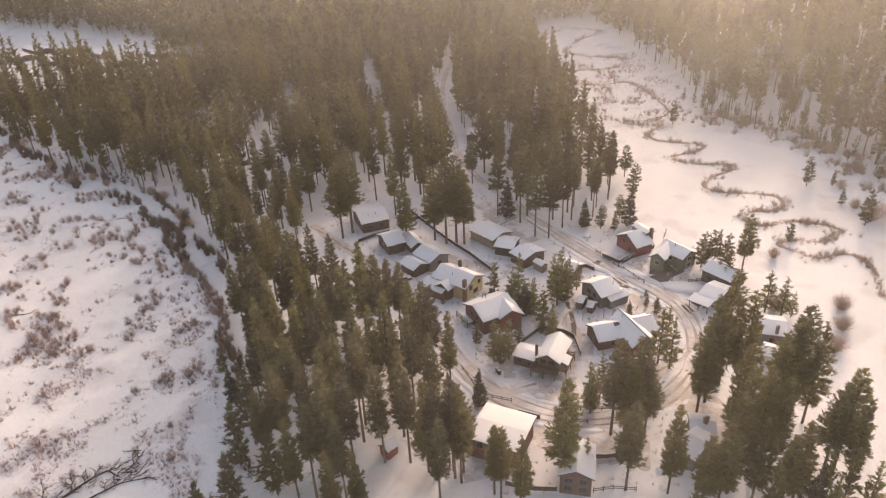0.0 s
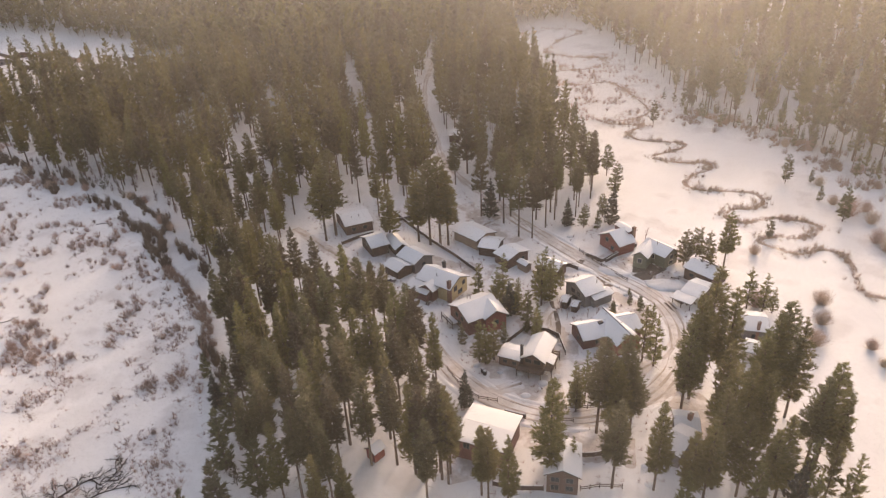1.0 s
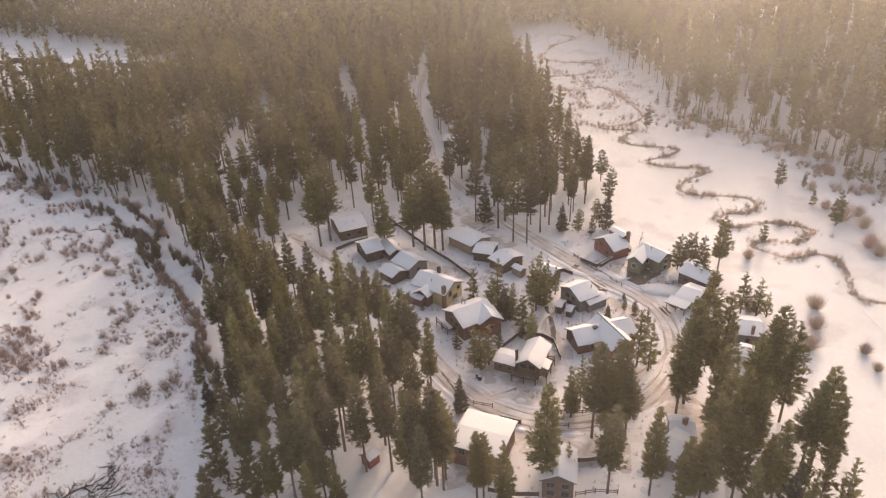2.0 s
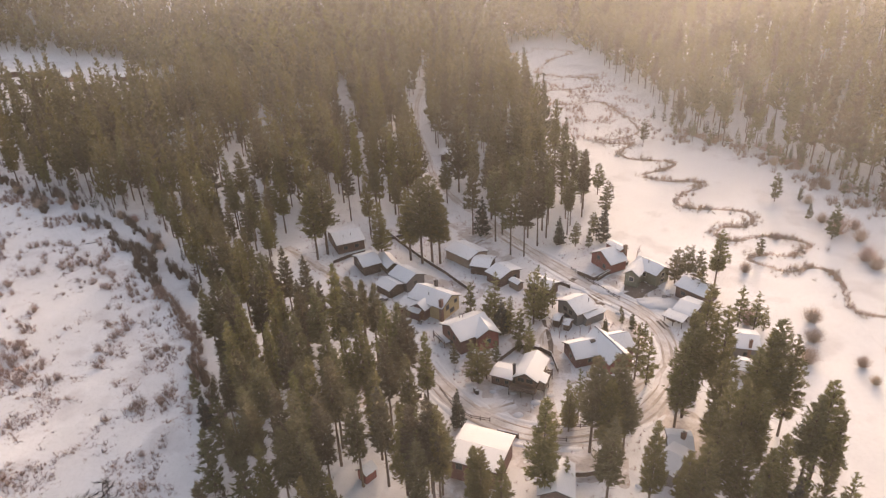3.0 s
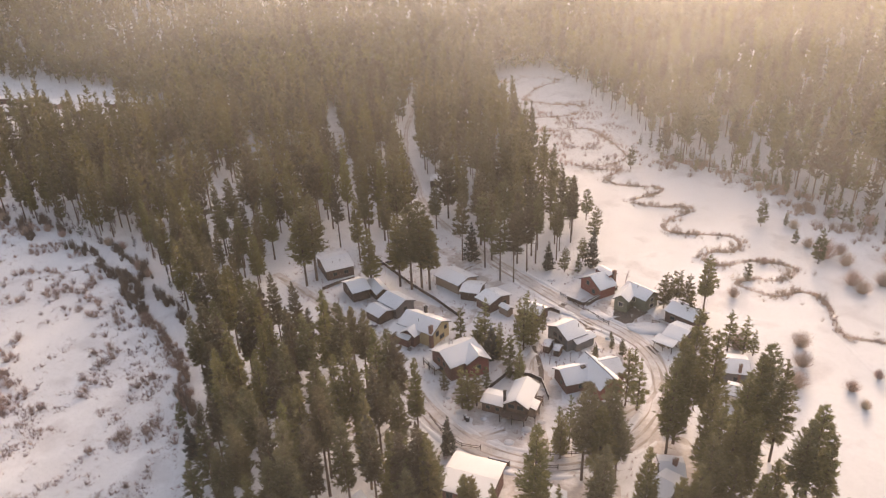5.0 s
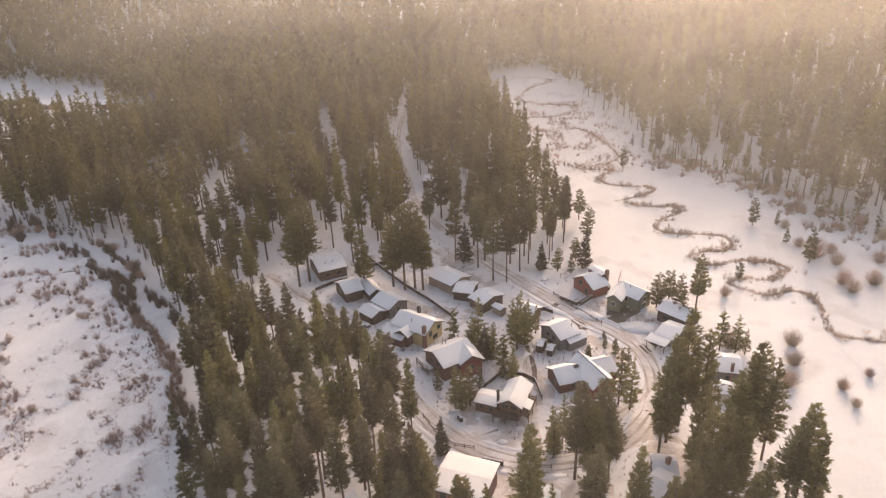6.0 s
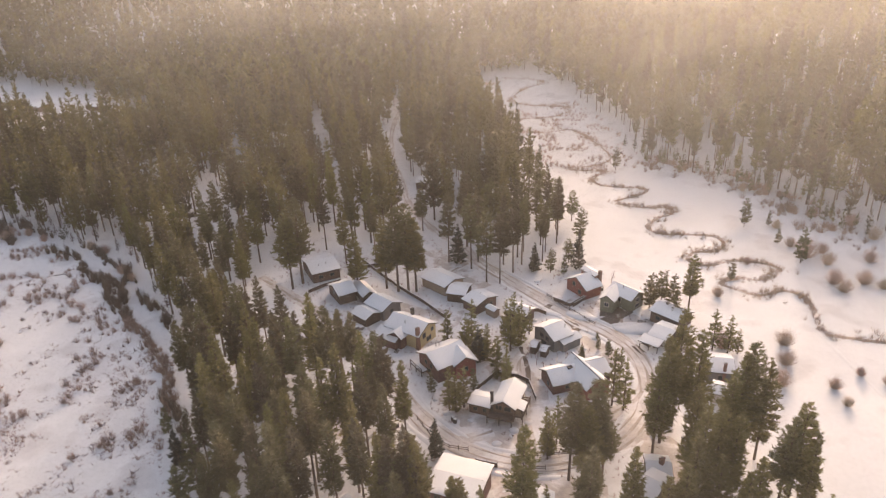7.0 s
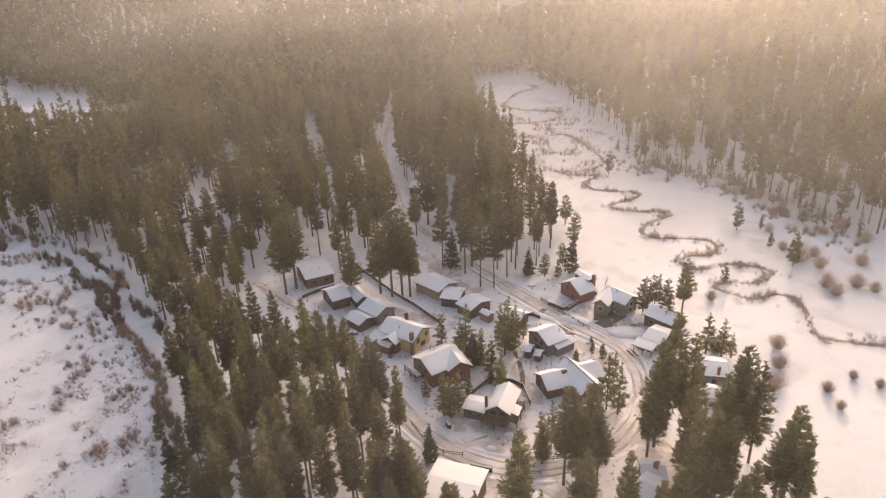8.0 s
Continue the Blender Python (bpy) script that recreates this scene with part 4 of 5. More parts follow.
LOWEST_PINES = [
    (-0.2, 99.0, 23.0),
    (-3.4, 98.0, 22.0),
    (1.9, 98.4, 21.0),
    (-5.2, 99.0, 24.0)]
GARDEN_PINES = [
    (33.3, 163.6, 15.2),
    (30.8, 162.9, 13.1),
    (35.3, 162.9, 12.2),
    (38.1, 165.0, 9.3),
    (23.7, 154.7, 10.7),
    (26.8, 140.7, 12.6),
    (30.9, 116.0, 12.2),
    (34.2, 118.4, 13.1),
    (39.5, 118.3, 11.6),
    (42.9, 115.7, 12.3),
    (25.8, 118.5, 5.2),
    (49.9, 150.8, 4.1),
    (55.3, 154.4, 4.3),
    (57.1, 150.6, 5.6),
    (57.2, 141.4, 9.2),
    (32.1, 115.2, 9.3),
    (81.5, 164.3, 12.4),
    (21.7, 154.6, 9.1),
    (18.3, 140.9, 6.9)]
BANK_PINES = [
    (77.7, 174.1, 11.7),
    (81.9, 175.5, 11.7),
    (84.0, 172.3, 11.7),
    (72.1, 283.9, 13.0),
    (73.7, 247.2, 13.0),
    (71.7, 228.1, 13.0),
    (64.3, 205.0, 14.3),
    (57.3, 239.5, 19.5),
    (49.0, 235.8, 23.4),
    (42.2, 226.8, 24.7),
    (37.6, 229.9, 26.0),
    (30.7, 216.1, 26.0),
    (27.5, 210.7, 27.3),
    (31.2, 200.1, 26.0),
    (35.4, 198.0, 24.7),
    (41.3, 205.4, 23.4),
    (48.5, 222.1, 20.8),
    (68.0, 256.1, 15.6),
    (65.2, 239.9, 15.6),
    (20.3, 217.6, 26.0),
    (28.5, 229.8, 28.6),
    (62.2, 210.0, 9.1),
    (54.0, 203.1, 9.1),
    (48.7, 205.5, 10.4),
    (58.1, 201.0, 7.8),
    (137.1, 229.0, 11.7),
    (139.9, 195.8, 13.0),
    (146.7, 228.5, 6.5),
    (141.1, 212.3, 6.5),
    (111.0, 187.8, 7.8),
    (112.6, 307.6, 11.7),
    (69.9, 313.5, 11.7)]
WOOD_PINES = [
    (-153.2, 290.9, 27.3),
    (-140.0, 280.3, 27.3),
    (-126.0, 269.7, 28.6),
    (-118.9, 272.3, 28.6),
    (-107.6, 266.5, 28.6),
    (-96.7, 257.3, 28.6),
    (-86.6, 245.2, 28.6),
    (-76.5, 230.9, 28.6),
    (-81.7, 216.1, 26.0),
    (-71.1, 195.1, 26.0),
    (-158.6, 284.0, 23.4),
    (-166.3, 289.1, 26.0),
    (-180.6, 300.2, 26.0),
    (-194.5, 311.7, 26.0),
    (-197.9, 307.7, 24.7),
    (-65.2, 194.9, 28.6),
    (-67.4, 235.6, 28.6),
    (-63.5, 241.5, 28.6),
    (-50.6, 248.3, 23.4),
    (-52.0, 249.2, 29.9),
    (-43.4, 250.7, 31.2),
    (-28.7, 255.5, 31.2),
    (-22.5, 262.2, 31.2),
    (-15.5, 253.2, 31.2),
    (-7.6, 240.2, 32.5),
    (-5.8, 221.6, 26.0),
    (-24.6, 236.6, 26.0),
    (-16.7, 223.2, 26.0)]
STANDING = []
for group in (EDGE_PINES, FILL_PINES, RIGHT_PINES, LOWER_PINES, VILLAGE_PINES, LOWEST_PINES, GARDEN_PINES, BANK_PINES, WOOD_PINES):
    for x, y, tall in group:
        kinds = [FIR] if tall in (14.3, 10.4) and group is not RIGHT_PINES else ROUND if group is BANK_PINES and 8.5 < tall < 17.5 else TALL_ROUND if group is BANK_PINES and tall > 17.5 else AIRY if group in (GARDEN_PINES, VILLAGE_PINES, RIGHT_PINES, LOWER_PINES) and 7.0 < tall < 17.5 else YOUNG if tall < 17.5 else SLIM if group in (EDGE_PINES, FILL_PINES, WOOD_PINES) else PINES
        plant(kinds, x, y, tall, len(STANDING), 1.2 if group is VILLAGE_PINES or group is RIGHT_PINES and 33 < x < 42 and y > 100 else 1.0)
        STANDING.append((x, y))

REGIONS = {"low": [(-62.0, 177.6), (-52.9, 149.0), (-46.9, 125.6), (-36.6, 106.7), (-31.8, 92.8), (-17.3, 91.9), (-19.5, 105.5), (-12.7, 115.3), (-1.9, 90.9), (3.6, 99.2), (2.0, 114.3), (-5.0, 122.4), (-3.5, 135.1), (-14.1, 153.5), (-24.3, 163.0), (-38.4, 170.4), (-52.4, 181.7)],
           "up": [(-208.6, 337.6), (-162.5, 287.8), (-102.1, 249.9), (-76.3, 206.3), (-61.9, 178.6), (-52.5, 182.4), (-47.3, 199.8), (-46.0, 223.9), (-30.8, 242.6), (-13.0, 237.6), (2.6, 246.7), (6.8, 300.1), (8.5, 340.0), (10.0, 462.1), (-26.1, 469.1), (-106.9, 483.6), (-182.2, 457.4), (-217.8, 402.1), (-253.4, 386.5), (-307.1, 388.0), (-303.0, 382.0)],
           "mid": [(17.0, 294.6), (18.0, 256.5), (27.2, 235.2), (35.2, 209.7), (50.6, 207.9), (62.0, 218.1), (69.0, 255.7), (68.4, 290.6), (62.8, 316.4), (70.3, 402.9), (64.8, 493.2), (40.4, 519.4), (9.0, 515.0), (9.5, 345.0)],
           "west": [(-345.0, 490.0), (-300.0, 402.0), (-236.0, 394.0), (-206.0, 410.0), (-196.0, 452.0), (-222.0, 492.0), (-255.0, 500.0), (-300.0, 505.0)],
           "right": [(59.7, 117.4), (71.4, 133.4), (77.1, 116.1), (82.6, 111.9), (78.0, 98.7), (83.5, 91.0), (80.3, 85.7), (52.6, 87.5), (56.7, 100.2)]}
FAR_WOODS = [(-494.6, 673.0), (-239.9, 597.3), (-215.7, 555.0), (-108.3, 491.0), (5.0, 465.5), (8.8, 538.2), (75.2, 538.9), (82.5, 575.7), (108.4, 563.3), (129.2, 533.6), (137.0, 440.0), (143.0, 377.0), (132.0, 338.0), (136.9, 303.0), (161.0, 283.0), (165.5, 256.0), (173.0, 217.0), (202.0, 205.0), (330.0, 300.0), (470.0, 430.0), (560.0, 600.0), (460.0, 820.0), (180.0, 900.0), (-99.7, 920.0), (-385.7, 980.0), (-689.6, 1040.0), (-820.0, 1000.0)]


def inside(x, y, ring):
    hit = False
    for (ax, ay), (bx, by) in zip(ring, ring[1:] + ring[:1]):
        if (ay > y) != (by > y) and x < (bx - ax) * (y - ay) / (by - ay) + ax:
            hit = not hit
    return hit


def scatter(ring, gap, seed, taken, clear=0.0, limit=99999):
    """Random places in a region, no two nearer than gap; clear: chance of small glades."""
    rng = random.Random(seed)
    x0, x1 = min(p[0] for p in ring), max(p[0] for p in ring)
    y0, y1 = min(p[1] for p in ring), max(p[1] for p in ring)
    cells, out = {}, []
    for x, y in taken:
        cells.setdefault((int(x // gap), int(y // gap)), []).append((x, y))
    for _ in range(int((x1 - x0) * (y1 - y0) / gap ** 2 * 2.2)):
        x, y = rng.uniform(x0, x1), rng.uniform(y0, y1)
        if not inside(x, y, ring) or noise.noise((x / 12, y / 18, 9.0)) < clear - 0.55:
            continue
        i, j = int(x // gap), int(y // gap)
        if any((x - a) ** 2 + (y - b) ** 2 < gap * gap for di in (-1, 0, 1) for dj in (-1, 0, 1) for a, b in cells.get((i + di, j + dj), ())):
            continue
        cells.setdefault((i, j), []).append((x, y))
        out.append((x, y))
        if len(out) >= limit:
            break
    return out


KEEP_OFF = [(p.x, p.y) for line in (LOOP_ROAD, BACK_ROAD) for p in smooth_line(line, 3.0)]
HOMES = [(o.matrix_world.translation.x, o.matrix_world.translation.y) for o in scene.objects if o.get("group") == "village houses"]


CLEARING = [(-22.7, 135.5), (-11.6, 145.9), (-2.7, 135.0), (-7.0, 121.6), (-14.2, 121.1)]


# strips kept clear of trees, laid to fit the camera's view of snow gaps: half width between the crowns, and course
GLADES = [(3.6, [(-47, 521), (-42, 456), (-39, 411), (-33, 352), (-30, 334)]), (3.2, [(-9, 505), (-9, 455)]), (3.4, [(-10, 338), (-6, 300)]),
          (3.4, [(-58, 380), (-48, 336)]), (3.8, [(-93, 409), (-78, 359), (-67, 316)]), (5.0, [(-84, 316), (-77, 282), (-71, 252)]),
          (4.0, [(-124, 354), (-115, 328)]), (4.0, [(-103, 341), (-90, 313)]), (6.0, [(-33, 237), (-26, 258), (-19, 276)]), (4.0, [(-155, 386), (-145, 368)])]
OPEN = [(p.x, p.y, half + 1.3) for half, line in GLADES for p in smooth_line(line, 3.0)]


def free(x, y):
    if any((x - a) ** 2 + (y - b) ** 2 < half * half for a, b, half in OPEN):
        return False
    return not inside(x, y, CLEARING) and all((x - a) ** 2 + (y - b) ** 2 > (30 if b < 205 else 14 if b < 330 else 48 if b < 415 else 18) for a, b in KEEP_OFF) and all((x - a) ** 2 + (y - b) ** 2 > 75 for a, b in HOMES)


def woods(name, label, places, seed, material, more_bare=0.0, girth=1.0, shrink=1.0, **how):
    """Many trees as one mesh of trunks and one of crowns, too many to count."""
    kinds = [pine_mesh(seed + k, h=20.0, bare=b + more_bare, wide=w * girth, taper=t, fine=False, **how) for k, (b, w, t) in enumerate([(0.2, 2.8, 0.8), (0.28, 2.6, 0.7), (0.14, 2.9, 0.92), (0.3, 2.4, 0.72), (0.18, 2.6, 0.86)])]
    rng = np.random.default_rng(seed)
    T, C = [], [[], [], []]
    for x, y in places:
        trunk, crown = kinds[rng.integers(len(kinds))]
        a, s, g = rng.uniform(0, 6.28), shrink * (0.85 if x < -150 else 1.0) * rng.uniform(0.8, 1.6) * (1.08 + 0.35 * noise.noise((x / 22, y / 22, 31.0))), rng.uniform(0.8, 1.1)
        m = np.array([[math.cos(a) * g, -math.sin(a) * g, 0], [math.sin(a) * g, math.cos(a) * g, 0], [0, 0, 1]]) * s
        off = np.array([x, y, relief(x, y)])
        T.append(trunk @ m.T + off), C[int(rng.integers(3))].append(crown @ m.T + off)
    ob = tagged(new(name), label, "woods", kind="stuff")
    part("trunks", soup("trunks", np.concatenate(T), BARK), ob)
    for tone, crowns in zip(material, C):
        part("crowns", soup("crowns", np.concatenate(crowns), tone), ob)


count = 0
rest = []
for k, (key, gap) in enumerate((("low", 4.7), ("right", 14.0), ("mid", 5.6), ("up", 5.5), ("west", 9.0))):
    for x, y in scatter(REGIONS[key], gap, 100 + k, STANDING, 0.1 if key == "low" else 0.22):
        if not free(x, y):
            continue
        if key in ("low", "right") or (y < 240 and count < 140):
            plant(PINES if key == "right" else SLIM, x, y, random.Random(k * 1000 + count).uniform(19, 28), 500 + count)
            count += 1
        else:
            rest.append((x, y))
        STANDING.append((x, y))
mid_rest = [p for p in rest if p[1] < 385]
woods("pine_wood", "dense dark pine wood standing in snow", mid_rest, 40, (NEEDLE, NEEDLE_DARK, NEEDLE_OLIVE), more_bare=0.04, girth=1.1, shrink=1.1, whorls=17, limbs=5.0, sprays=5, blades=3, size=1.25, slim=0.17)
far_rest = [p for p in rest if p[1] >= 385]
far_places = scatter(FAR_WOODS, 5.4, 140, [], 0.12)
near_far = [p for p in far_places if p[1] < 490 and (p[0] < 60 or noise.noise((p[0] / 9, p[1] / 9, 44.0)) < 0.14 or p[1] + 0.9 * p[0] > 505)]
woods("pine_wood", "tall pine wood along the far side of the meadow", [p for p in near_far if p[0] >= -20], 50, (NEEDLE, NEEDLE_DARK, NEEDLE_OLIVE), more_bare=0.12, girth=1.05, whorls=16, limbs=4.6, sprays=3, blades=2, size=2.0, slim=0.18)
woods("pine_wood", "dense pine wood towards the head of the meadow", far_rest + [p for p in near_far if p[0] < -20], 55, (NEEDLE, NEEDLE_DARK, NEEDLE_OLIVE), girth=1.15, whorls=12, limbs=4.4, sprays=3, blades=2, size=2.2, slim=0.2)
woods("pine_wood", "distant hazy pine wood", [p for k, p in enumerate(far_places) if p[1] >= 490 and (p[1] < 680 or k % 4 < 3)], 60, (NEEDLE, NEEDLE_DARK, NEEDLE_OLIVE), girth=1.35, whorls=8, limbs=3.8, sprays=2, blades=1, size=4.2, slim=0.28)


EDGE_BELT = [(128.0, 345.0), (126.0, 318.0), (137.0, 300.0), (152.0, 284.0), (158.0, 262.0), (163.0, 238.0), (168.0, 212.0), (180.0, 206.0), (178.0, 240.0), (172.0, 276.0), (150.0, 304.0), (140.0, 345.0)]
woods("young_wood", "young pines and saplings along the foot of the far wood", scatter(EDGE_BELT, 4.6, 150, [], 0.35), 70, (NEEDLE, NEEDLE_DARK, NEEDLE_OLIVE), shrink=0.33, girth=1.5, whorls=8, limbs=5.0, sprays=3, blades=2, size=2.2, slim=0.2)


UNDER_EDGE = [(-290.0, 380.0), (-208.6, 333.0), (-162.5, 284.0), (-104.0, 245.0), (-79.0, 204.0), (-64.0, 176.0), (-55.0, 180.0), (-66.0, 208.0), (-90.0, 256.0), (-150.0, 300.0), (-200.0, 350.0)]
woods("young_wood", "dark young pines and saplings under the wood's edge", scatter(UNDER_EDGE, 4.2, 151, [], 0.3), 72, (NEEDLE_DARK, BUSH, BUSH), shrink=0.2, girth=1.7, whorls=8, limbs=5.0, sprays=3, blades=2, size=2.4, slim=0.18)
UNDER_LOW = [(-56.0, 140.0), (-50.0, 120.0), (-47.0, 100.0), (-50.0, 84.0), (-36.0, 80.0), (-38.0, 106.0), (-44.0, 128.0), (-50.0, 146.0)]
woods("young_wood", "dark bushy young pines beside the meadow", scatter(UNDER_LOW, 4.4, 152, STANDING, 0.2), 73, (NEEDLE_DARK, NEEDLE_DARK, BUSH), shrink=0.3, girth=1.6, whorls=9, limbs=5.5, sprays=4, blades=3, size=1.8, slim=0.16)


# ---- brush ----
def tuft_mesh(seed, tall, wide, twigs, thick=0.05, forks=2):
    """Leafless twigs fanning out of one root."""
    rng = np.random.default_rng(seed)
    out = []
    for k in range(twigs):
        a, r = rng.uniform(0, 6.28), rng.uniform(0.1, 1.0)
        tip = np.array([math.cos(a) * r * wide, math.sin(a) * r * wide, tall * rng.uniform(0.5, 1.0) * math.sqrt(1.08 - 0.85 * r * r)])
        root = np.array([math.cos(a), math.sin(a), 0]) * wide * 0.3 * rng.random()
        mid = (root + tip) / 2 + rng.normal(0, 0.08 * wide, 3)
        side = np.cross(tip - root, rng.normal(0, 1, 3))
        side = side / np.linalg.norm(side) * thick
        out += [(root - side, root + side, mid + side * 0.8), (root - side, mid + side * 0.8, mid - side * 0.8), (mid - side * 0.8, mid + side * 0.8, tip)]
        for q in range(forks):
            b = mid + (tip - mid) * rng.random()
            out.append((b - side * 0.6, b + side * 0.6, b + rng.normal(0, 0.28 * wide, 3) + (0, 0, 0.25 * tall)))
    return np.array(out, dtype=np.float32)


def brush(name, label, places, seed, material, tall, wide, twigs, thick):
    kinds = [tuft_mesh(seed + k, tall, wide, twigs, thick, 1 if tall < 0.8 else 2) for k in range(5)]
    rng = np.random.default_rng(seed)
    out = []
    for x, y in places:
        s = rng.uniform(0.5, 1.4)
        out.append(kinds[rng.integers(5)] * s + np.array([x, y, relief(x, y) - 0.05], dtype=np.float32))
    tagged(new(name, soup(name, np.concatenate(out), material)), label, "shrubs", kind="stuff")


def along(points, step, spread, seed):
    rng = random.Random(seed)
    return [(p.x + rng.gauss(0, spread), p.y + rng.gauss(0, spread)) for p in smooth_line(points, step)]


LEFT_MEADOW = [(-233.4, 350.7), (-206.1, 332.9), (-165.2, 288.2), (-114.5, 234.5), (-88.4, 200.3), (-67.8, 167.0), (-60.7, 149.6), (-55.9, 126.3), (-51.1, 111.0), (-53.7, 95.4), (-97.9, 95.6), (-147.5, 133.3), (-236.9, 238.9), (-307.4, 348.4)]


def patch(x, y, z):
    """Uneven patches at three scales."""
    return 0.8 * noise.noise((x / 13, y / 13, z)) + 0.6 * noise.noise((x / 4.5, y / 4.5, z + 5)) + 0.5 * noise.noise((x / 1.5, y / 1.5, z + 9))


sage = [p for p in scatter(LEFT_MEADOW, 0.66, 7, [], -1.0) if patch(*p, 2.0) > (0.05 if p[1] < 165 else 0.16)]
brush("sagebrush", "low grey-brown sagebrush poking through snow", sage, 70, SAGE, 0.66, 0.7, 5, 0.038)
big_sage = [p for p in scatter(LEFT_MEADOW, 1.5, 9, [], -1.0) if patch(*p, 2.0) + 0.3 * noise.noise((p[0] / 30, p[1] / 30, 4.0)) > (0.24 if p[1] > 150 else 0.5)]
brush("tall_sagebrush", "taller rounded sagebrush clumps in the snow", big_sage, 75, SAGE, 2.1, 1.35, 38, 0.04)
low_sage = [p for p in scatter(LEFT_MEADOW, 0.95, 19, [], -1.0) if p[1] < 175 and patch(*p, 2.0) > 0.2]
brush("sage_clump", "low fuzzy sagebrush clumps over the snow", low_sage, 77, SAGE, 1.15, 1.0, 15, 0.03)
HEDGES = [[(-132.8, 252.7), (-126.8, 250.2), (-119.3, 244.4)],
          [(-115.7, 238.7), (-109.6, 228.0), (-103.9, 222.6)],
          [(-103.1, 223.4), (-95.5, 210.1), (-88.6, 199.5), (-84.0, 195.1)],
          [(-103.3, 228.2), (-95.9, 217.1), (-88.2, 204.3)],
          [(-119.6, 255.6), (-112.7, 249.0), (-105.1, 237.4)],
          [(-101.9, 237.0), (-96.4, 228.4), (-91.6, 221.2)],
          [(-84.8, 207.2), (-80.2, 201.0), (-76.1, 195.9)],
          [(-72.2, 192.4), (-69.7, 185.6)],
          [(-191.4, 309.4), (-182.5, 299.1), (-172.6, 286.4)],
          [(-168.5, 288.6), (-159.9, 275.4), (-152.4, 264.5)],
          [(-161.7, 290.4), (-156.3, 284.2), (-151.1, 276.8)],
          [(-145.9, 277.4), (-141.0, 269.1)],
          [(-218.8, 334.8), (-203.8, 317.5), (-190.9, 303.3)],
          [(-246.2, 362.3), (-227.3, 345.1)],
          [(-60.6, 147.6), (-58.2, 142.0)],
          [(-56.7, 141.8), (-54.1, 135.8), (-51.6, 128.0)],
          [(-49.3, 127.9), (-47.0, 121.3)]]
HEDGE_LOW = [(-86.8, 198.1), (-79.4, 186.2), (-71.5, 174.3), (-65.0, 163.8), (-61.4, 152.3), (-57.9, 141.9)]
brush("willow_thicket", "dense leafless willow thicket along the ditch", along(HEDGE_LOW, 0.35, 0.9, 2), 80, TWIG, 2.1, 1.2, 30, 0.035)
brush("juniper_row", "rows of dark bushy evergreens along the snowy trail", [p for k, row in enumerate(HEDGES) for p in along(row, 0.85, 1.0, 30 + k)], 82, BUSH, 3.0, 1.25, 46, 0.06)
brush("creek_willow", "low brown willows lining the creek banks", along(CREEK, 0.24, 0.75, 3) + along(CREEK_FAR, 0.3, 1.3, 4), 90, REED, 0.85, 0.8, 8, 0.032)
clumps = [p for p in along(CREEK, 0.2, 1.9, 6) + along(CREEK_FAR, 0.3, 3.0, 16) if noise.noise((p[0] / 8, p[1] / 8, 21.0)) > 0.02]
brush("bank_brush", "reddish willow clumps on the inner bends of the creek", clumps, 92, REED, 1.6, 1.1, 14, 0.03)
FAR_BRUSH = [(82.8, 444.7), (136.2, 449.1), (138.2, 376.3), (126.9, 333.8), (97.7, 293.9), (80.8, 322.5), (76.1, 388.6)]
brush("meadow_willow", "scattered leafless willows on the snowy meadow", [p for p in scatter(FAR_BRUSH, 2.0, 8, [], -1.0) if noise.noise((p[0] / 11, p[1] / 9, 3.0)) > 0.1], 95, REED, 1.9, 1.6, 24, 0.042)
BANK_BRUSH = [(126.2, 319.4), (139.8, 308.0), (151.4, 297.5), (158.2, 284.4), (162.3, 272.5), (164.4, 258.3), (164.7, 242.5), (168.5, 230.4), (169.0, 214.7)]
brush("bank_willow", "leafless willow belt below the far pine wood", [p for p in along(BANK_BRUSH, 0.14, 6.0, 5) if noise.noise((p[0] / 7, p[1] / 7, 27.0)) > 0.0], 97, TWIG, 2.4, 1.7, 26, 0.045)

VILLAGE = [(-45.6, 221.4), (-30.6, 239.8), (-12.7, 227.2), (3.9, 220.3), (18.2, 244.6), (29.6, 212.6), (57.7, 204.9), (63.8, 191.7), (83.7, 185.7), (82.5, 153.0), (69.6, 129.1), (54.6, 114.0), (48.9, 91.8), (10.3, 91.5), (3.3, 103.9), (-0.6, 134.8), (-14.7, 168.2), (-34.3, 194.5)]
weeds = [p for p in scatter(VILLAGE, 1.5, 21, [], -1.0) if noise.noise((p[0] / 6, p[1] / 6, 11.0)) > 0.0 and all((p[0] - a) ** 2 + (p[1] - b) ** 2 > 16 for a, b in KEEP_OFF) and all((p[0] - a) ** 2 + (p[1] - b) ** 2 > 30 for a, b in HOMES)]
brush("garden_brush", "dry garden brush and weeds poking through snow", weeds, 120, TWIG, 0.95, 0.65, 9, 0.028)


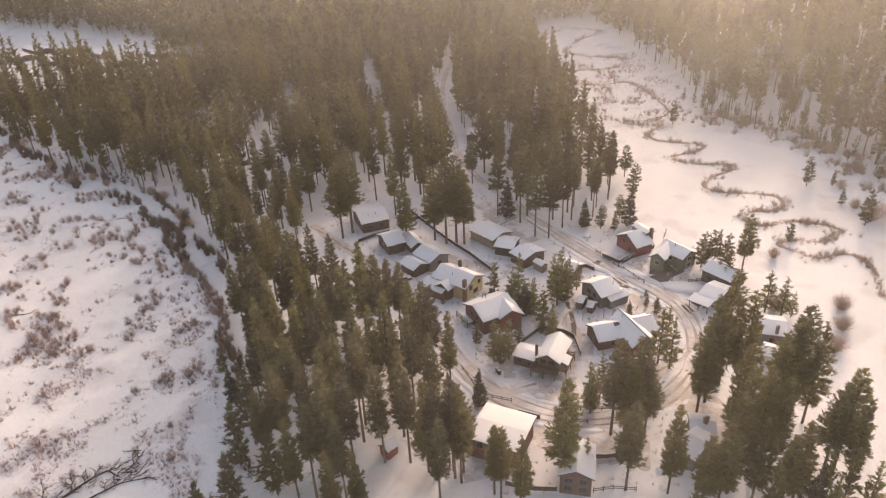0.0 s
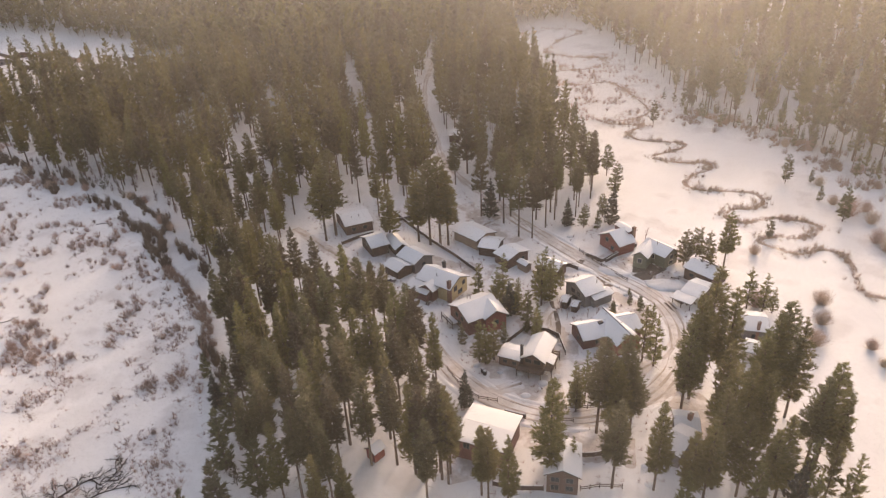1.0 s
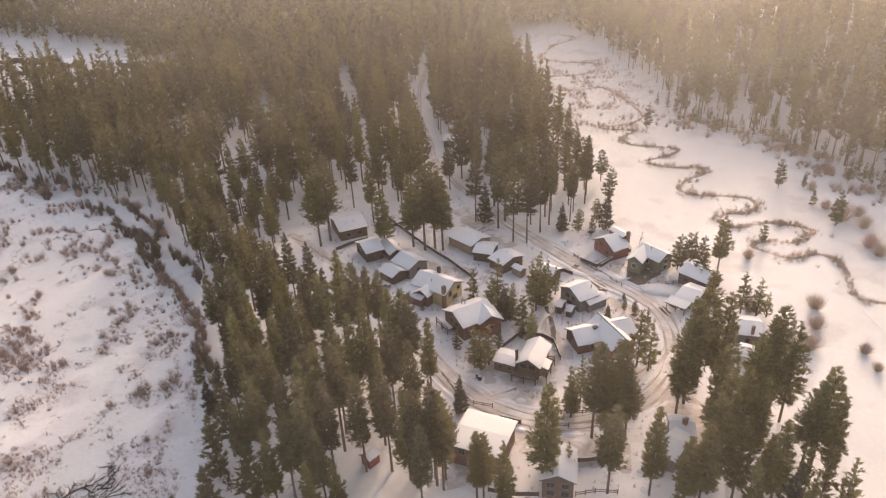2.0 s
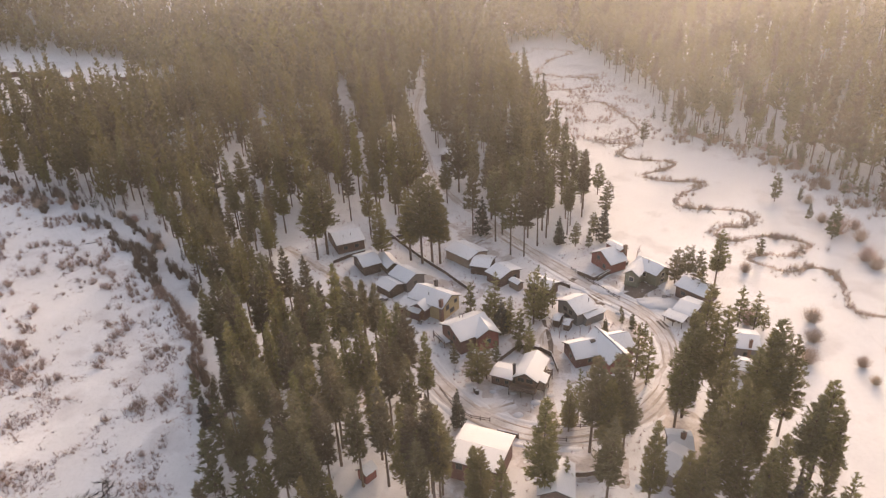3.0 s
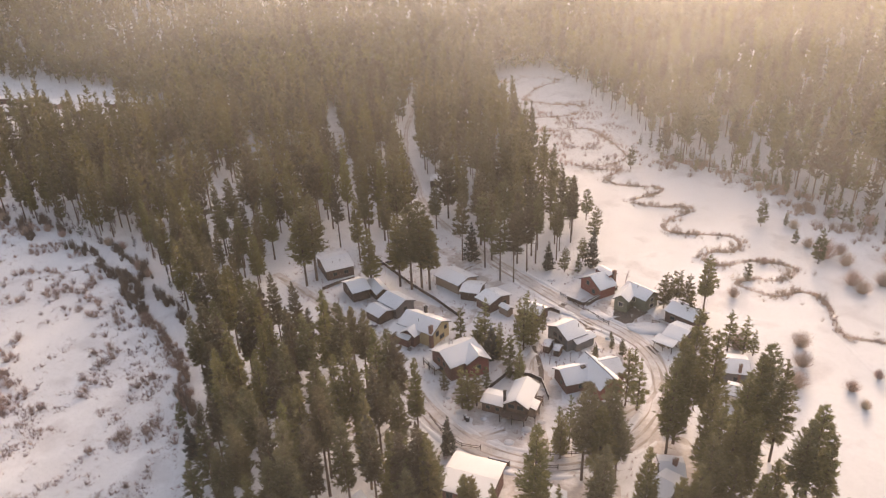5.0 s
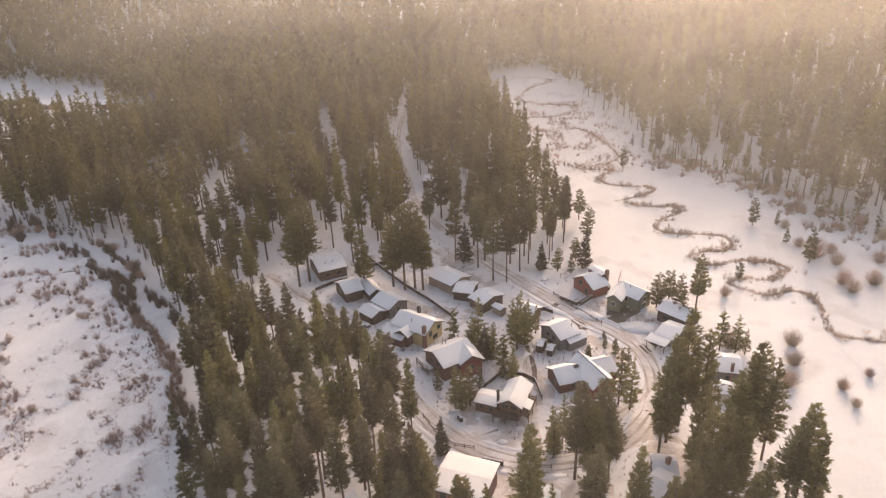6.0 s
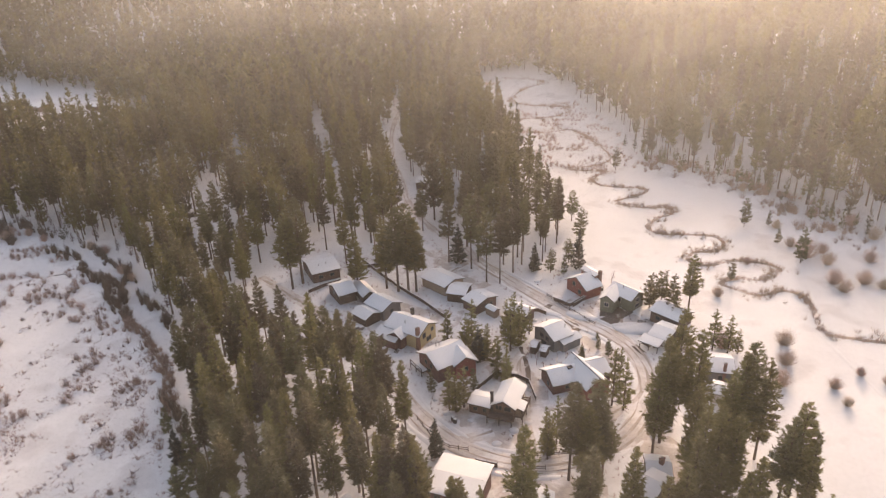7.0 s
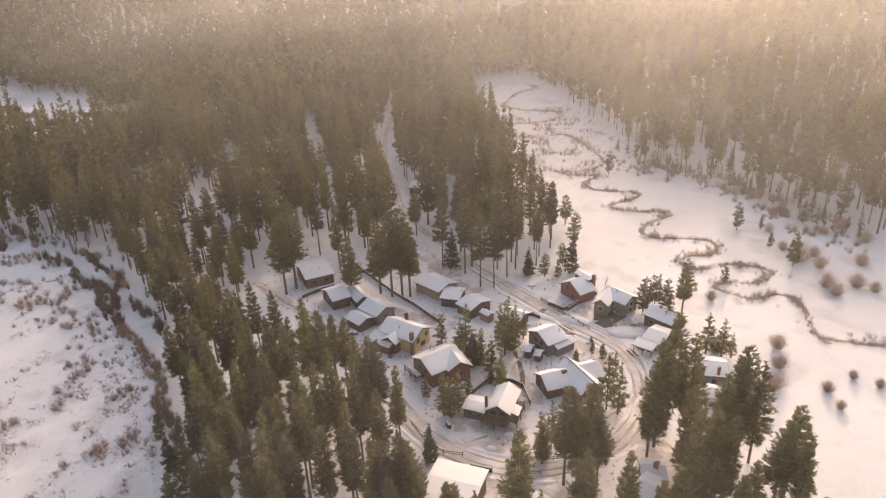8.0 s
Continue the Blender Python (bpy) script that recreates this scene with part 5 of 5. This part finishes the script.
def heaps(places, seed):
    """Low rounded heaps of shovelled snow."""
    rng = np.random.default_rng(seed)
    verts, faces = [], []
    for x, y in places:
        r, tall, n0 = rng.uniform(0.5, 1.5), rng.uniform(0.25, 0.7), len(verts)
        for ring in range(4):
            for k in range(9):
                a, q = 2 * math.pi * k / 9, r * math.cos(ring * math.pi / 6.4) * (1 + 0.25 * noise.noise((x + k * 0.9, y + ring, 2.0)))
                verts.append((x + math.cos(a) * q, y + math.sin(a) * q * 0.8, relief(x, y) - 0.05 + tall * math.sin(ring * math.pi / 6.4)))
        for ring in range(3):
            faces += [(n0 + ring * 9 + k, n0 + ring * 9 + (k + 1) % 9, n0 + ring * 9 + 9 + (k + 1) % 9, n0 + ring * 9 + 9 + k) for k in range(9)]
        faces.append(tuple(n0 + 27 + k for k in range(9)))
    tagged(new("snow_heaps", mesh("snow_heaps", verts, faces, SNOW, True)), "shovelled heaps of snow between the houses", "snow heaps", kind="stuff")


def snow_bank(x, y, rx, ry, tall, turn):
    """A long bank of ploughed snow with a lumpy, rounded top."""
    verts, faces = [], []
    for ring in range(7):
        for k in range(28):
            a, q = 2 * math.pi * k / 28, math.cos(ring * math.pi / 12.6)
            q *= 1 + 0.2 * noise.noise((x + 2 * math.cos(a), y + 2 * math.sin(a), ring * 0.3))
            verts.append((math.cos(a) * q * rx, math.sin(a) * q * ry, -0.1 + tall * math.sin(ring * math.pi / 12.6) * (1 + 0.25 * noise.noise((x + math.cos(a) * q * 2, y + math.sin(a) * q * 2, 8.0)))))
    for ring in range(6):
        faces += [(ring * 28 + k, ring * 28 + (k + 1) % 28, ring * 28 + 28 + (k + 1) % 28, ring * 28 + 28 + k) for k in range(28)]
    faces.append(tuple(168 + k for k in range(28)))
    ob = tagged(new("snow_bank", mesh("snow_bank", verts, faces, SNOW, True)), "ploughed bank of snow beside the driveway", "snow bank", "snow banks")
    ob.matrix_world = pose(x, y, relief(x, y), 0, 0, turn)


snow_bank(69.3, 163.4, 6.5, 3.6, 1.0, -12)
snow_bank(56.1, 172.8, 5.0, 2.6, 0.9, -35)
snow_bank(65.7, 165.2, 3.0, 1.6, 0.8, -30)
snow_bank(72.2, 144.1, 2.5, 1.3, 0.7, 40)
snow_bank(47.4, 176.0, 4.0, 1.2, 0.6, -40)
heaps([p for p in scatter(VILLAGE, 4.5, 22, [], -1.0) if noise.noise((p[0] / 9, p[1] / 9, 15.0)) > -0.05 and all((p[0] - a) ** 2 + (p[1] - b) ** 2 > 14 for a, b in KEEP_OFF)], 5)

SHRUBS = [(107.7, 128.5, 2.0), (106.3, 121.4, 1.5), (117.5, 132.5, 1.5), (106.6, 149.0, 3.0), (101.7, 140.0, 2.8), (95.5, 131.6, 3.0), (101.7, 178.3, 2.2), (144.8, 200.2, 4.6), (148.0, 193.1, 3.1), (141.5, 179.8, 3.4), (141.0, 174.3, 3.0), (151.3, 201.4, 2.6), (162.8, 192.2, 3.0), (150.7, 178.1, 3.4), (154.1, 173.9, 2.4), (121.7, 128.1, 1.6), (144.3, 209.2, 2.4), (148.5, 225.8, 2.4), (88.9, 149.9, 3.4), (122.5, 198.8, 1.6), (163.4, 260.5, 3.0), (176.8, 223.0, 3.4), (176.2, 209.3, 3.5), (156.6, 267.2, 2.5), (-176.2, 289.7, 2.6), (-157.2, 270.6, 2.8), (-150.2, 274.1, 2.2), (-140.9, 266.6, 2.0), (-117.5, 253.6, 2.2), (-110.3, 248.7, 2.2), (-97.5, 228.5, 2.4), (-92.3, 222.2, 2.0), (-206.6, 322.8, 2.6)]
for k, (x, y, r) in enumerate(SHRUBS):
    me = soup("shrub", tuft_mesh(200 + k, 1.5 * r, 1.05 * r, int(170 + 70 * r), 0.022, 4), REED)
    ob = tagged(new("willow_shrub", me), "round leafless reddish-brown willow shrub", "shrub", "shrubs on the meadow")
    ob.matrix_world = pose(x, y, relief(x, y) - 0.05)


# ---- fences and small things round the houses ----
PANEL = boxes("panel", [(0.06, 2.34, -0.03, 0.03, 0.12, 1.35), (0.06, 2.34, -0.07, 0.07, 0.4, 0.5), (0.06, 2.34, -0.07, 0.07, 1.2, 1.3)], TIMBER)
POST = boxes("post", [box(-0.07, 0.07, -0.07, 0.07, -0.5, 1.5, 0.02)], TIMBER)
CAP = boxes("snow_cap", [box(0.04, 2.36, -0.08, 0.08, 1.35, 1.46, 0.04)], ROOF_SNOW)
RAIL = boxes("rail", [(0, 2.4, -0.05, 0.05, 0.5, 0.62), (0, 2.4, -0.05, 0.05, 1.0, 1.12)], TIMBER)


def fence(points, label, solid=True, capped=True):
    P = [Vector((*p, 0)) for p in points]
    ob = tagged(new("fence"), label, "fence", "garden fences")
    ob.matrix_world = pose(P[0].x, P[0].y, 0)
    for a, b in zip(P, P[1:]):
        n = max(1, round((b - a).length / 2.4))
        d = (b - a) / n
        for i in range(n):
            q = a + d * i - P[0]
            at = pose(q.x, q.y, relief(*(a + d * i).xy), 0, 0, math.degrees(math.atan2(d.y, d.x))) @ Matrix.Diagonal((d.length / 2.4, 1, 1, 1))
            part("post", POST, ob, at=pose(q.x, q.y, relief(*(a + d * i).xy)))
            part("panel" if solid else "rail", PANEL if solid else RAIL, ob, at=at)
            if solid and capped:
                part("snow_cap", CAP, ob, at=at)
    q = P[-1] - P[0]
    part("post", POST, ob, at=pose(q.x, q.y, 0))


fence([(18.4, 140.0), (24.9, 146.6), (30.6, 144.3), (32.9, 141.8), (33.1, 134.4)], 'dark board fence with snow along its top')
fence([(-11.6, 225.1), (-5.4, 213.0), (1.3, 200.6), (8.6, 189.2), (14.9, 177.7)], 'long dark board fence between snowy gardens')
fence([(-12.5, 216.6), (-4.3, 219.4), (4.0, 224.2)], 'dark board fence between snowy gardens')
fence([(37.7, 182.8), (41.9, 179.3), (45.6, 175.3)], 'dark board fence beside the road')
fence([(55.2, 178.8), (60.9, 183.1), (67.4, 187.4)], 'dark board fence beside the red cabin')
fence([(-27.7, 130.8), (-20.7, 136.5), (-11.7, 144.1)], 'dark board fence under the pines')
fence([(-10.0, 123.6), (-6.0, 128.2), (-3.2, 130.6)], 'low dark fence under the pines', solid=False)
fence([(3.2, 131.2), (6.4, 123.5), (9.7, 120.1), (13.9, 118.6)], 'low dark fence along the road', solid=False)
fence([(-80.5, 279.5), (-71.0, 285.0)], 'snow-capped board fence in a glade of the wood')
fence([(-327.0, 532.6), (-311.3, 546.5), (-296.0, 563.5)], 'dark board fence across the far field')
fence([(-18.2, 208.3), (-23.9, 205.5), (-28.6, 201.9)], 'weathered board fence beside a yard')
fence([(19.7, 92.3), (13.7, 93.0), (10.0, 94.4)], 'dark board fence below the tan house')
fence([(27.8, 100.3), (31.6, 100.1), (35.2, 100.7)], 'dark board fence behind the tan house')
# Rails added to draw the dark line at the road bank's edge.
fence([(48.7, 186.7), (53.3, 176.6), (58.3, 166.8)], 'low dark rail fence half buried along the road', solid=False)
fence([(55.0, 178.8), (63.2, 185.8), (66.5, 187.6)], 'low dark rail fence beside the red cabin yard', solid=False)
fence([(71.0, 165.8), (75.8, 166.4)], 'low dark fence behind a snow bank', solid=False)
fence([(-21.4, 132.7), (-15.1, 137.9), (-9.1, 142.3)], 'dark board fence running between the pines')
fence([(-7.4, 123.9), (-1.4, 129.1)], 'dark board fence among the lower pines')
fence([(26.8, 114.8), (31.2, 114.5), (36.3, 114.3)], 'low dark rail fence half buried beside the road', solid=False)
fence([(24.9, 111.1), (29.7, 110.4)], 'short dark rail fence above the tan house', solid=False)
fence([(15.1, 114.6), (19.5, 112.6)], 'dark board fence beside the large house')
fence([(50.1, 183.7), (54.0, 179.0), (60.6, 183.7)], 'dark board fence round the red cabin yard')
fence([(26.8, 91.6), (30.7, 91.9), (35.0, 91.3)], "weathered rail fence with pale pickets", solid=False)


def sapling(x, y, tall, seed):
    """A leafless young tree: a thin stem that forks into twigs."""
    rng = random.Random(seed)
    tris = []

    def grow(p, d, length, r, depth):
        q = p + d * length
        tris.extend(tube([p, (p + q) / 2 + Vector((rng.gauss(0, 0.04), rng.gauss(0, 0.04), 0)) * length, q], [r, r * 0.8, r * 0.6], 4))
        if depth:
            for _ in range(3):
                e = (d + Vector((rng.gauss(0, 0.45), rng.gauss(0, 0.45), rng.uniform(-0.05, 0.35)))).normalized()
                grow(p + d * length * rng.uniform(0.55, 1.0), e, length * rng.uniform(0.5, 0.75), r * 0.55, depth - 1)

    grow(Vector((0, 0, -0.2)), Vector((rng.gauss(0, 0.06), rng.gauss(0, 0.06), 1)).normalized(), tall * 0.42, 0.05 + 0.008 * tall, 3)
    ob = tagged(new("bare_sapling"), "thin leafless sapling standing in snow", "tree", "bare saplings")
    ob.matrix_world = pose(x, y, relief(x, y))
    part("branches", soup("branches", tris, TWIG), ob)


for k, (x, y, tall) in enumerate([(34.5, 151.1, 5.0), (36.2, 153.1, 6.0), (36.7, 149.5, 5.0), (38.6, 153.3, 5.0), (37.9, 146.7, 4.0), (-13.4, 186.5, 5.0), (-11.1, 187.3, 5.0), (42.6, 146.1, 4.0), (44.8, 149.7, 5.0), (42.5, 150.0, 4.0), (51.5, 155.8, 3.0), (53.8, 148.6, 3.0), (71.5, 191.2, 6.0), (10.3, 180.6, 4.0), (39.6, 145.2, 4.0), (38.6, 156.7, 5.0)]):
    sapling(x, y, tall, 300 + k)


def deadfall(points, seed, name, label, spread, depth, r):
    """A leafless limb lying along a line, with forking branches."""
    rng = random.Random(seed)
    line = smooth_line(points, 1.5)
    tris = tube([p + Vector((0, 0, relief(p.x, p.y) + 0.12)) for p in line], [r * (1 - 0.75 * i / len(line)) for i in range(len(line))], 5)

    def fork(p, d, length, rr, left):
        pts = [p]
        for _ in range(3):
            d = (d + Vector((rng.gauss(0, 0.25), rng.gauss(0, 0.25), rng.gauss(0, 0.08)))).normalized()
            nxt = pts[-1] + d * length / 3
            nxt.z = max(relief(nxt.x, nxt.y) + 0.05, nxt.z)
            pts.append(nxt)
        tris.extend(tube(pts, [rr, rr * 0.8, rr * 0.6, rr * 0.25], 4))
        if left:
            for q in pts[1:]:
                for _ in range(2):
                    a = rng.choice((-1, 1)) * rng.uniform(0.4, 1.0)
                    e = Vector((d.x * math.cos(a) - d.y * math.sin(a), d.x * math.sin(a) + d.y * math.cos(a), d.z + rng.uniform(-0.1, 0.2)))
                    fork(q, e, length * rng.uniform(0.45, 0.7), rr * 0.55, left - 1)

    for i in range(1, len(line) - 1):
        d = (line[i + 1] - line[i]).normalized()
        a = rng.choice((-1, 1)) * rng.uniform(0.5, 1.2)
        e = Vector((d.x * math.cos(a) - d.y * math.sin(a), d.x * math.sin(a) + d.y * math.cos(a), rng.uniform(0, 0.3)))
        fork(line[i] + Vector((0, 0, relief(line[i].x, line[i].y) + 0.12)), e, spread * rng.uniform(0.5, 1.1), r * 0.5, depth)
    tagged(new(name, soup(name, tris, DEADWOOD)), label, "dead branches")


deadfall([(-83.3, 93.6), (-79.5, 97.3), (-76.6, 101.0), (-72.9, 104.0), (-70.3, 102.1), (-68.1, 104.9), (-67.1, 109.1)], 5, "dead_tree", "leafless dark branches spread over the snow", 3.2, 2, 0.26)
deadfall([(-76.9, 94.3), (-71.4, 98.5), (-68.6, 100.2), (-63.5, 101.2)], 8, "dead_branch", "forked dead limb lying on the snow", 2.4, 2, 0.2)
deadfall([(-126.0, 167.0), (-122.8, 167.3), (-120.3, 169.5)], 6, "dead_branch", "fallen dead branch half buried in snow", 1.6, 1, 0.12)
deadfall([(-122.6, 231.0), (-119.4, 231.6), (-115.8, 228.7), (-114.0, 225.6)], 7, "dead_branch", "curved dead branch lying on the meadow", 1.0, 0, 0.12)


def pole(x, y, tall):
    ob = tagged(new("utility_pole"), "bare wooden utility pole with a cross-arm", "pole")
    ob.matrix_world = pose(x, y, relief(x, y))
    part("shaft", soup("shaft", tube([(0, 0, -0.5), (0, 0, tall)], [0.15, 0.1], 8), TIMBER), ob)
    part("cross_arm", boxes("cross_arm", [(-0.9, 0.9, -0.06, 0.06, tall - 0.7, tall - 0.55)], TIMBER), ob)


def bin_box(x, y, turn):
    ob = tagged(new("rubbish_bin"), "dark rubbish bin with snow on its lid", "bin", "rubbish bins")
    ob.matrix_world = pose(x, y, relief(x, y), 0, 0, turn)
    part("body", boxes("body", [box(-0.35, 0.35, -0.4, 0.4, -0.1, 1.05, 0.05)], SHINGLE), ob)
    part("lid", boxes("lid", [box(-0.38, 0.38, -0.44, 0.44, 1.05, 1.15, 0.03)], SHINGLE), ob)
    part("snow_cap", boxes("snow_cap", [box(-0.33, 0.33, -0.38, 0.38, 1.15, 1.32, 0.08)], ROOF_SNOW), ob)


def car(x, y, turn, paint, label):
    ob = tagged(new("car"), label, "car")
    ob.matrix_world = pose(x, y, relief(x, y) + 0.05, 0, 0, turn)
    side = [(-2.2, 0.35), (2.2, 0.35), (2.25, 0.8), (1.9, 0.95), (1.0, 1.02), (-2.1, 1.02), (-2.25, 0.8)]
    n = len(side)
    v = [(a, w, b) for w in (-0.85, 0.85) for a, b in side]
    f = [tuple(range(n)), tuple(range(2 * n - 1, n - 1, -1))] + [(i, n + i, n + (i + 1) % n, (i + 1) % n) for i in range(n)]
    part("body", mesh("body", v, f, paint), ob)
    part("cabin", boxes("cabin", [box(-1.7, 0.7, -0.74, 0.74, 1.0, 1.55, 0.22)], GLASS), ob)
    for sx in (-1.4, 1.4):
        for sy in (-0.8, 0.8):
            wheel = part("wheel", soup("wheel", tube([(0, -0.1, 0), (0, 0.1, 0)], [0.33, 0.33], 12), SHINGLE), ob, at=pose(sx, sy, 0.33))
            part("rim", soup("rim", tube([(0, -0.11, 0), (0, 0.11, 0)], [0.18, 0.18], 8), METAL), wheel)
    part("snow_cover", boxes("snow_cover", [box(-1.55, 0.5, -0.68, 0.68, 1.52, 1.74, 0.1), box(0.85, 2.1, -0.75, 0.75, 0.98, 1.14, 0.08)], ROOF_SNOW), ob)


car(-12.2, 175.4, 25, GREY, "grey car parked under a layer of snow")
pole(6.3, 119.2, 8.0)
bin_box(11.7, 129.8, 20)
bin_box(12.1, 128.9, 60)


# ---- haze: see-through rings centred on the camera ----
def haze_sheet(radius, share, low, high, lean):
    """One see-through ring round the camera that stands in for haze and scatters sun and sky light; denser upwards for
    a soft fade, and denser to the right in place of the sun's glow.
    """
    m = bpy.data.materials.new("haze_film")
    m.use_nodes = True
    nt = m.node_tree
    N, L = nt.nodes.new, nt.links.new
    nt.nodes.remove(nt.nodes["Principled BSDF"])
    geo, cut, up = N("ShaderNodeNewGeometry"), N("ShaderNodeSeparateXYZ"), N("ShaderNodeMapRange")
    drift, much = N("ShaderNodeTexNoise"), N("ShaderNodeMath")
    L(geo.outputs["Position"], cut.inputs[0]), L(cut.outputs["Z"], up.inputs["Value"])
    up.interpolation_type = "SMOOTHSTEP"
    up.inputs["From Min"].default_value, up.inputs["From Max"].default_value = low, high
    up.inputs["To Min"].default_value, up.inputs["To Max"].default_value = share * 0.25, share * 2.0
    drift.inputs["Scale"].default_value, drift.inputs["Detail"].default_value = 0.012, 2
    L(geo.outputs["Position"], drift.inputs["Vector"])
    # More haze on the right paints in the brightening towards the sun.
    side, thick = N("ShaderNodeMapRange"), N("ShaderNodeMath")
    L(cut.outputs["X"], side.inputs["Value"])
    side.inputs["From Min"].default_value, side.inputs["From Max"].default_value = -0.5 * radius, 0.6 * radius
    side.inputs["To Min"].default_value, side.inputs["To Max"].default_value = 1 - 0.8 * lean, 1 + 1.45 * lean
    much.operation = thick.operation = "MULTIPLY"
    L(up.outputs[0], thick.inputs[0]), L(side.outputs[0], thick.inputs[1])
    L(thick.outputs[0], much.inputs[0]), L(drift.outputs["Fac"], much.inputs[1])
    clear, back, fore, haze_mix, mixed = N("ShaderNodeBsdfTransparent"), N("ShaderNodeBsdfTranslucent"), N("ShaderNodeBsdfDiffuse"), N("ShaderNodeMixShader"), N("ShaderNodeMixShader")
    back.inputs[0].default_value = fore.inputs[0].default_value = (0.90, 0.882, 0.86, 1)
    haze_mix.inputs[0].default_value = 0.18
    L(back.outputs[0], haze_mix.inputs[1]), L(fore.outputs[0], haze_mix.inputs[2])
    L(much.outputs[0], mixed.inputs[0]), L(clear.outputs[0], mixed.inputs[1]), L(haze_mix.outputs[0], mixed.inputs[2])
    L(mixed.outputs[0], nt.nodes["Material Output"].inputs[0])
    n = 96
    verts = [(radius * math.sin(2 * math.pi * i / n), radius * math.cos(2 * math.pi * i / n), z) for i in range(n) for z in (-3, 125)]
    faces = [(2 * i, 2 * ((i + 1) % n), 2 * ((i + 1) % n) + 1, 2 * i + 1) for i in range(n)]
    tagged(new("backdrop", mesh("backdrop", verts, faces, m, True)), "thin see-through ring standing in for haze in the valley air", "mist", kind="structure")


# The 72 m ring veils the whole view, added to lift the dark tones.
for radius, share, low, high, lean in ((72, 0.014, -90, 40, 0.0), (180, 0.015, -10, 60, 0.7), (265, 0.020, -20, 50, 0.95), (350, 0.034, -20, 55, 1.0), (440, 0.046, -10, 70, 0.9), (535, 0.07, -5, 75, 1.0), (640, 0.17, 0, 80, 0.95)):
    haze_sheet(radius, share, low, high, lean)
